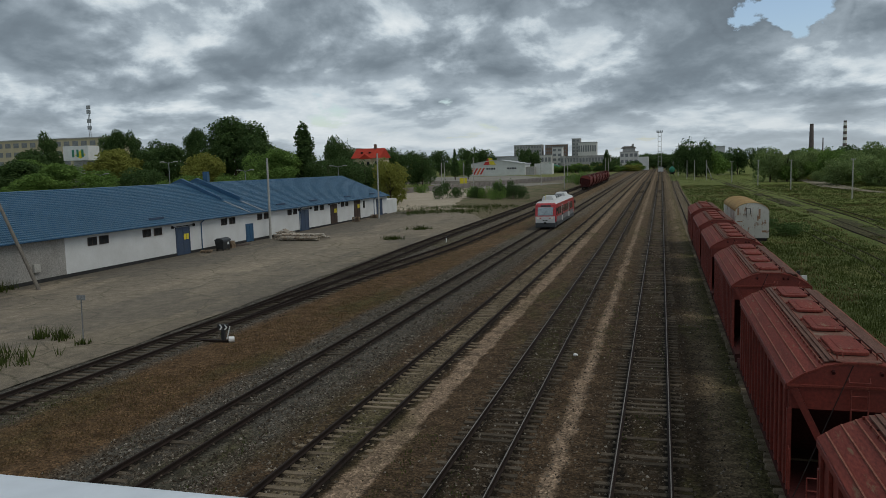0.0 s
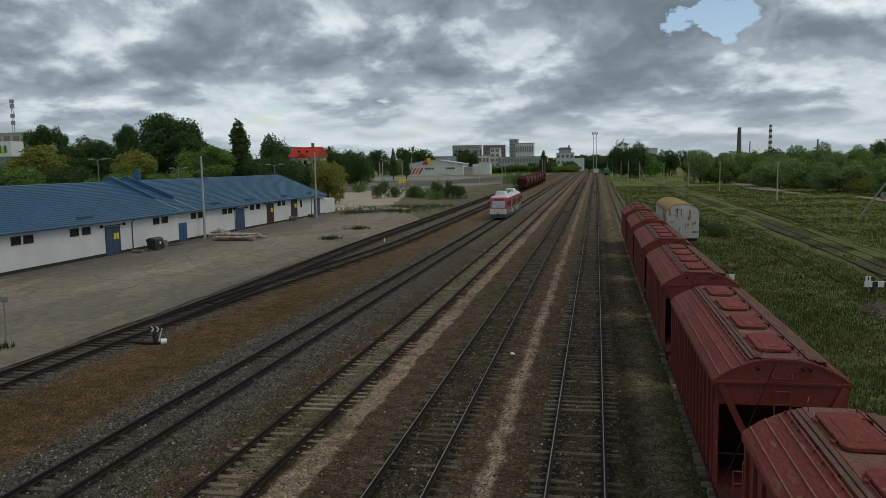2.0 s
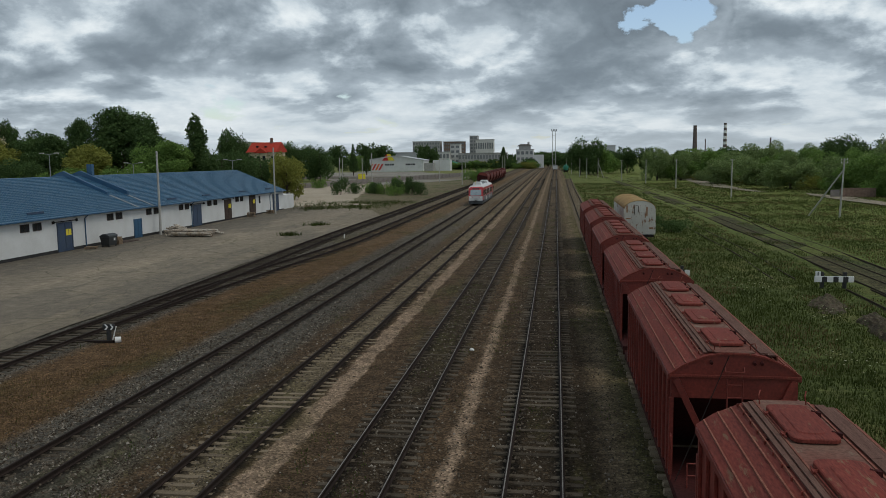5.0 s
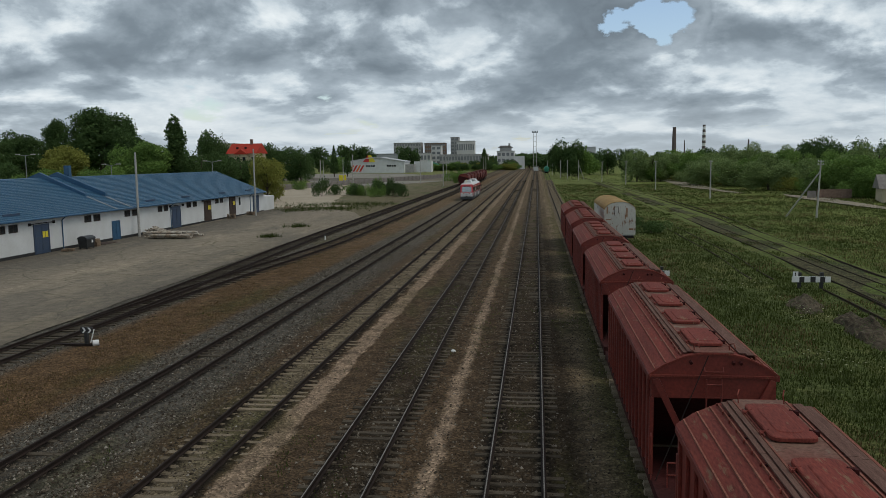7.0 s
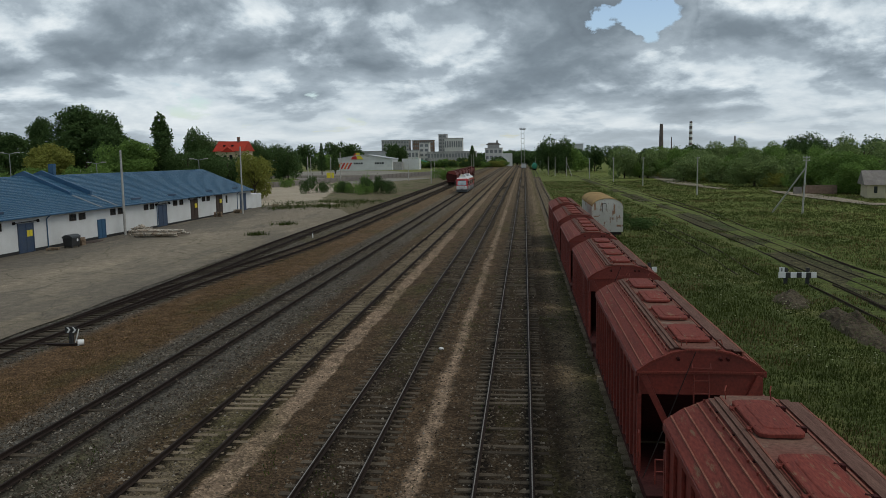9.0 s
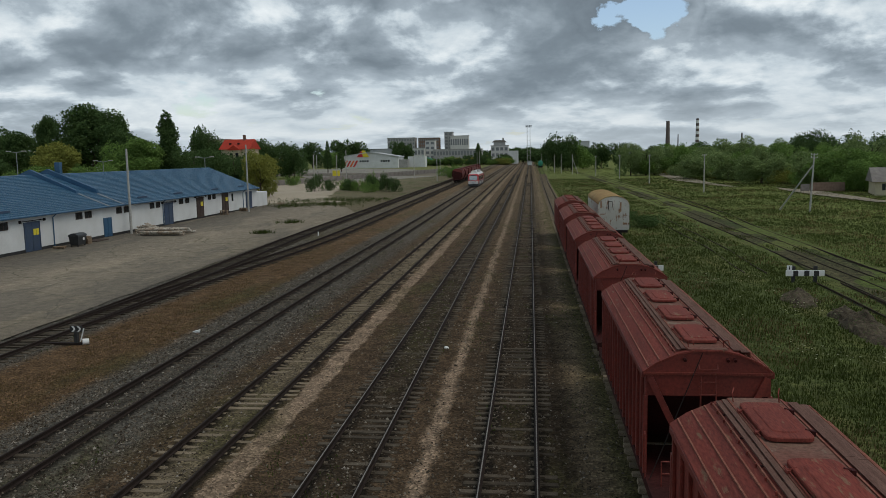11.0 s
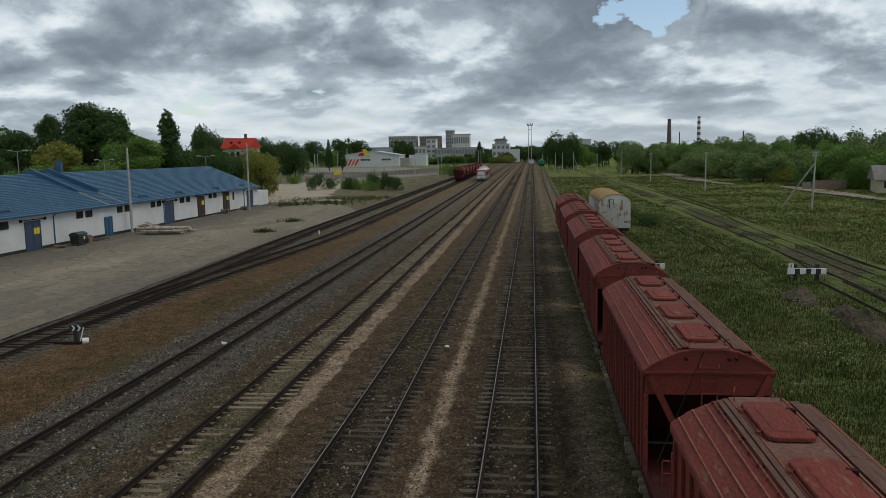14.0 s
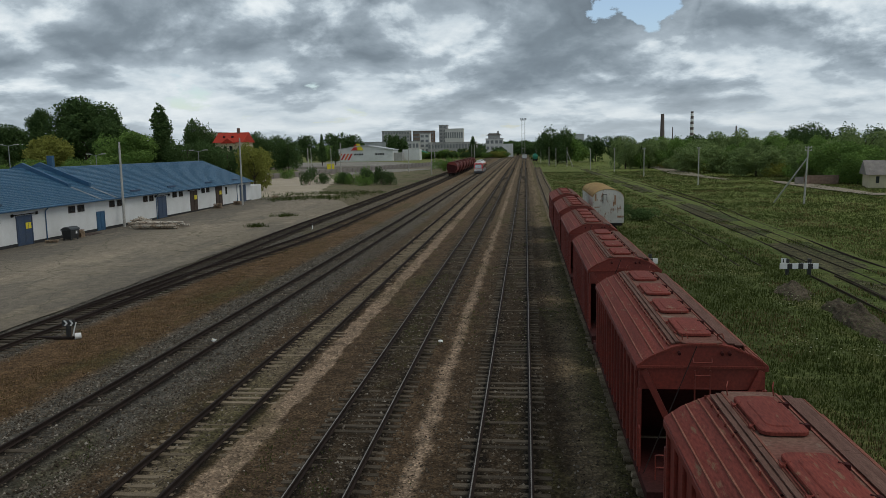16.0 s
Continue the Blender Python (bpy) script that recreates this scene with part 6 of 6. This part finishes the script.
def block(name, x, y, w, d, z0, z1, mat, label, rows=0, cols=0, cat="building", turn=0, glass="far_window"):
    """A box-like far building with storeys of real window recesses on the side that faces the tracks."""
    t = thing(name, pose(x, y, rise(y), 0, 0, turn), label, cat)
    part("wall", box(B(), -w / 2, w / 2, 0, d, -1.5, z1), mat, t)
    part("roof_edge", box(B(), -w / 2 - 0.3, w / 2 + 0.3, -0.3, d + 0.3, z1, z1 + 0.5), M["panel_grey"], t)
    for r in range(rows):
        for c in range(cols):
            cx, cz = -w / 2 + (c + 0.5) * w / cols, z0 + (r + 0.5) * (z1 - z0) / rows
            part("window", box(B(), cx - 0.32 * w / cols, cx + 0.32 * w / cols, -0.12, 0.05, cz - 0.26 * (z1 - z0) / rows, cz + 0.26 * (z1 - z0) / rows), M[glass], t)
    return t


block("apartment_block", -130, 800, 28, 14, 3, 25.5, M["panel_grey"], "long grey panel apartment block", 6, 10)
block("apartment_block", -102, 800, 21, 14, 3, 25, M["brickred"], "dull brown panel apartment block", 6, 10)
tb = block("tower_block", -82.5, 805, 8, 14, 3, 30.5, M["panel_grey"], "grey stepped tower block above the works", 8, 2)
block("tower_block", -71, 800, 18, 14, 3, 26.5, M["panel_pale"], "pale office block above the works", 2, 8)
block("works_building", -87.5, 695, 8.5, 12, 0, 20.5, M["panel_pale"], "pale concrete works tower", 5, 2)
block("works_building", -98, 690, 12, 12, 0, 14, M["panel_pale"], "low pale works annex", 2, 4)
block("works_building", -63, 690, 42, 14, 0, 12.5, M["panel_grey"], "long grey works hall with a band of windows", 2, 16)
el = block("grain_elevator", -25, 650, 14, 14, 0, 14.5, M["panel_pale"], "pale grain elevator with stepped roof house", 3, 4)
part("roof_house", box(B(), -5, 4.5, 3, 10, 14.5, 17.5), M["panel_grey"], el)
part("roof_cap", prism(B(), [(-6.5, 17.5), (6, 17.5), (3.5, 19.2), (-4, 19.2)], 2.5, 10.5), M["slate"], el)
part("roof_vent", box(B(), 2.0, 3.6, 5, 7, 19.0, 21.0), M["panel_grey"], el)
part("white_annex", box(B(), 7, 15, 1, 12, -1, 10.5), M["white_wall"], el)
part("green_canopy", prism(B(), [(-58, 7.0), (-44, 2.2), (-44, 2.8), (-58, 7.8)], -40, -36), M["green_sheet"], el)
block("store_hall", -131, 640, 40, 18, 0, 13.5, M["zinc"], "long pale flat-roofed store hall", 0, 0)
block("apartment_block", -263, 300, 64, 14, 0, 24.6, M["cream"], "long cream apartment block behind the trees", 6, 14)
block("apartment_block", -190, 330, 12, 14, 0, 20.0, M["white_wall"], "white gabled house front between the trees", 4, 2)
block("apartment_block", -199, 480, 24, 14, 0, 20.0, M["cream"], "cream flat-roofed block behind the trees", 3, 8)
block("far_works", 48, 900, 34, 14, 0, 20, M["zinc"], "low pale factory roof beyond the wood", 0, 0)

wh = thing("striped_warehouse", pose(-112, 545, rise(545)), "white low warehouse with orange and red stripes", "warehouse")
part("wall", prism(B(), [(-21, -1), (21, -1), (21, 7.3), (4, 10.2), (-2, 10.2), (-21, 7.3)], 0, 24), M["white_wall"], wh)
part("roof", prism(B(), [(-21.6, 7.3), (-2, 10.25), (4, 10.25), (21.6, 7.3), (21.6, 7.9), (4, 10.8), (-2, 10.8), (-21.6, 7.9)], -0.6, 24.6), M["zinc"], wh)
for k in range(5):
    part("stripe", prism(B(), [(-20.5 + k * 2.4, 1.0), (-19.2 + k * 2.4, 1.0), (-16.6 + k * 2.4, 5.4), (-17.9 + k * 2.4, 5.4)], -0.15, -0.05), M["orange" if k % 2 else "redpaint"], wh)
part("sign_red", prism(B(), [(-8, 7.6), (-3.5, 7.6), (-4.6, 12.2)], -0.4, -0.2), M["redpaint"], wh)
part("sign_yellow", prism(B(), [(-3.4, 7.6), (0.8, 7.6), (-2.2, 12.2), (-4.4, 12.2)], -0.4, -0.2), M["yellow"], wh)
for k in range(8):
    part("window", box(B(), -6 + k * 1.7 + (8 if k > 3 else 0), -4.8 + k * 1.7 + (8 if k > 3 else 0), -0.1, 0.05, 4.2, 5.4), M["glass"], wh)
part("annex", box(B(), 21, 27, 4, 20, -1, 5.6), M["panel_grey"], wh)
part("white_shed", box(B(), 26, 38, 12, 24, -1, 7.6), M["white_wall"], wh)

rh = thing("red_roofed_house", pose(-98.2, 258, rise(258) - 0.3), "cream house with a bright red tiled roof", "house")
part("wall", box(B(), -4.7, 4.7, 0, 10, 0, 12.3), M["cream"], rh)
part("roof", prism(B(), [(-0.8, 12.2), (5, 15.6), (10.8, 12.2)], -5.3, 5.3, "x"), M["redtile"], rh, "bright red tiled roof")
part("dormer_roof", prism(B(), [(-2.4, 11.9), (0, 13.6), (2.4, 11.9)], -1.2, 4), M["redtile"], rh)
part("dormer", prism(B(), [(-2.0, 8), (2.0, 8), (2.0, 11.9), (0, 13.3), (-2.0, 11.9)], -0.8, 3), M["cream"], rh)
for x in (-3.8, -1, 1, 3.8):
    part("window", box(B(), x - 0.5, x + 0.5, -0.9 if abs(x) < 2 else -0.05, 0.05, 9.4, 11.0), M["glass"], rh)
for x in (-2.5, 0.4):
    part("skylight", box(B(), x, x + 0.6, 1.6, 2.4, 13.8, 14.35), M["glass"], rh)
part("chimney", box(B(), 1.4, 2.2, 4.4, 5.2, 15, 17), M["brickred"], rh)

ys = thing("rail_house", pose(70.5, 160, rise(160) - 0.1, 0, 0, -14), "small pale yellow house with a grey slate roof", "house")
part("wall", box(B(), -4.8, 6, 0, 8, 0, 2.75), M["cream"], ys)
part("roof", prism(B(), [(-0.6, 2.6), (4, 5.3), (8.6, 2.6)], -5.4, 6.6, "x"), M["slate"], ys)
part("chimney", box(B(), 0.5, 1.2, 3.7, 4.4, 4.8, 6.0), M["white_wall"], ys)
for x in (-3.6, -1.6, 1.4):
    part("window", box(B(), x, x + 0.6, -0.05, 0.05, 1.0, 2.3), M["glass"], ys)
part("gable_wall", prism(B(), [(0, 2.7), (8, 2.7), (4, 5.0)], -4.8, 6, "x"), M["cream"], ys)
sh = thing("garden_shed", pose(63.0, 178, rise(178) - 0.1), "rusty red corrugated garden fence panel", "fence")
part("sheet_wall", box(B(), -3.4, 3.6, 0, 0.3, 0, 1.9), M["brickred"], sh)
part("grey_gate", box(B(), -5.4, -3.6, 0, 0.2, 0, 1.6), M["slate"], sh)

for x, y, h, r, banded, label in ((149.5, 900, 40.5, 2.9, False, "tall brick factory chimney on the skyline"), (181, 900, 42.5, 2.4, True, "tall red and white banded chimney on the skyline"), (161.4, 905, 26, 0.8, False, "thin steel stack on the skyline"), (228, 900, 26, 1.2, False, "thin steel stack on the skyline")):
    t = thing("factory_chimney", pose(x, y, rise(y)), label, "chimney")
    part("shaft", bar(B(), (0, 0, -1), (0, 0, h), r, r * 0.62, 20), M["far_brick"], t)
    if banded:
        for k in range(5):
            z = h - 2 - k * 6
            part("white_band", bar(B(), (0, 0, z - 3), (0, 0, z), r * (0.62 + 0.38 * (h - z + 3) / h) + 0.05, r * (0.62 + 0.38 * (h - z) / h) + 0.05, 20), M["white"], t)

mast = thing("floodlight_mast", pose(-1.4, 600, rise(600)), "tall twin-leg floodlight mast by the tracks", "light mast")
for s in (-1.1, 1.1):
    part("leg", bar(B(), (s, 0, -0.5), (s, 0, 27.6), 0.22, 0.15, 10), M["concrete"], mast)
for k in range(7):
    part("tie", beam(B(), (-1.1, 0, 3 + k * 3.6), (1.1, 0, 3 + k * 3.6), 0.2, 0.2), M["steel"], mast)
part("lamp_platform", box(B(), -2.2, 2.2, -0.8, 0.8, 27.4, 27.9), M["steel"], mast)
for x in (-1.8, -0.6, 0.6, 1.8):
    part("floodlight", box(B(), x - 0.4, x + 0.4, -0.9, -0.4, 28.0, 28.9, 0.08), M["steel"], mast)
hut = thing("signal_hut", pose(-0.5, 560, rise(560)), "small white signal hut near the far points", "hut")
part("wall", box(B(), -1.6, 1.6, 0, 3, -0.5, 2.6), M["white_wall"], hut)
part("roof", box(B(), -1.9, 1.9, -0.3, 3.3, 2.6, 2.85), M["panel_grey"], hut)

bill = thing("shop_sign_cube", pose(-167.5, 200, rise(200)), "white cube shop sign with green and yellow marks", "sign")
part("pylon", box(B(), -2.2, 2.6, 1, 4, -1, 13.0), M["panel_grey"], bill)
cube = part("sign_box", box(B(), -4.9, 3.9, 0, 5, 13.2, 17.5, 0.05), M["white"], bill)
part("mark_yellow", prism(B(), [(-0.7, 14.6), (1.2, 13.7), (3.0, 14.8), (1.4, 16.2)], -0.06, -0.02), M["yellow"], cube)
for a, b in ((-1.7, -0.9), (-0.1, 0.7), (1.6, 2.4)):
    part("mark_green", box(B(), a, b, -0.1, -0.07, 14.2, 16.4), M["tank_green"], cube)

am = thing("antenna_mast", pose(-245, 302, rise(302) + 24.5), "lattice antenna mast on the block roof", "antenna")
part("lattice", bar(bar(bar(B(), (-0.5, 0, 0), (-0.3, 0, 14), 0.12), (0.5, 0, 0), (0.3, 0, 14), 0.12), (0, 0.6, 0), (0, 0.3, 14), 0.12), M["steel"], am)
for z in (4, 7, 11, 13):
    part("antenna_panel", box(B(), -0.9, 0.9, -0.4, 0.2, z, z + 1.6, 0.05), M["steel"], am)


def street_lamp(x, y, h, label):
    t = thing("street_lamp", pose(x, y, rise(y)), label, "street lamp")
    part("post", bar(B(), (0, 0, -0.3), (0, 0, h), 0.12, 0.07), M["steel"], t)
    for s in (-1, 1):
        part("arm", bar(B(), (0, 0, h - 0.1), (s * 1.5, 0, h + 0.15), 0.05), M["steel"], t)
        part("lantern", box(B(), *sorted((s * 1.2, s * 2.1)), -0.2, 0.2, h + 0.1, h + 0.3, 0.04), M["concrete"], t)


for x, y, h in ((-89.9, 160, 9.0), (-71.7, 170, 9.4), (-102.5, 150, 11.2), (-120, 150, 9)):
    street_lamp(x, y, h, "double-armed street lamp behind the shed")
yb = thing("yellow_board", pose(-78.0, 315, rise(315)), "small yellow notice board beside the road", "sign")
part("board", box(B(), -1.5, 1.5, 0, 0.2, 1.0, 3.2), M["yellow"], yb)
part("leg", box(box(B(), -1.2, -1.0, 0.2, 0.4, -0.5, 3), 1.0, 1.2, 0.2, 0.4, -0.5, 3), M["steel"], yb)
fence = thing("boundary_fence", pose(0, 0, 0), "grey concrete panel fence along the street", "fence")
for k in range(44):
    y = 232 + k * 4.2
    x = -86 + k * 1.08 if k < 44 else 0
    part("fence_panel", box(B(), -0.06, 0.06, -2.05, 2.05, -0.2, 1.7), M["slate"], fence, at=pose(x, y, rise(y), 0, 0, -14.4))


# ---------------------------------------------------------------- what moves
def motions():
    stops = ((0.0, 108.3), (2.0, 125.8), (4.0, 144.0), (6.3, 167.5), (8.0, 186.6), (9.0, 196.4), (11.5, 220.6), (12.5, 230.5), (14.5, 249.5), (16.0, 263.5))
    walk(car, [(t, pose(-15.5, y, rise(y))) for t, y in stops])
    # the bird waits in the yard, flies in over the yard and then walks along the rail
    walk(bird, [(0.0, pose(-44, 11, 0.02, 0, 0, 150)), (9.3, pose(-44, 11.4, 0.02, 0, 0, 150)), (10.3, pose(-34, 24, 4.0, 0, 0, 110)), (11.2, pose(-14.62, 37.5, 0.235, 0, 0, 60)), (11.6, pose(-14.62, 37.2, 0.235)),
                (12.5, pose(-14.66, 36.4, 0.235)), (13.0, pose(-14.66, 36.05, 0.235)), (13.5, pose(-14.66, 36.2, 0.235, 0, 0, -20)), (14.5, pose(-14.66, 35.55, 0.235)), (16.0, pose(-14.66, 35.5, 0.235))])


motions()
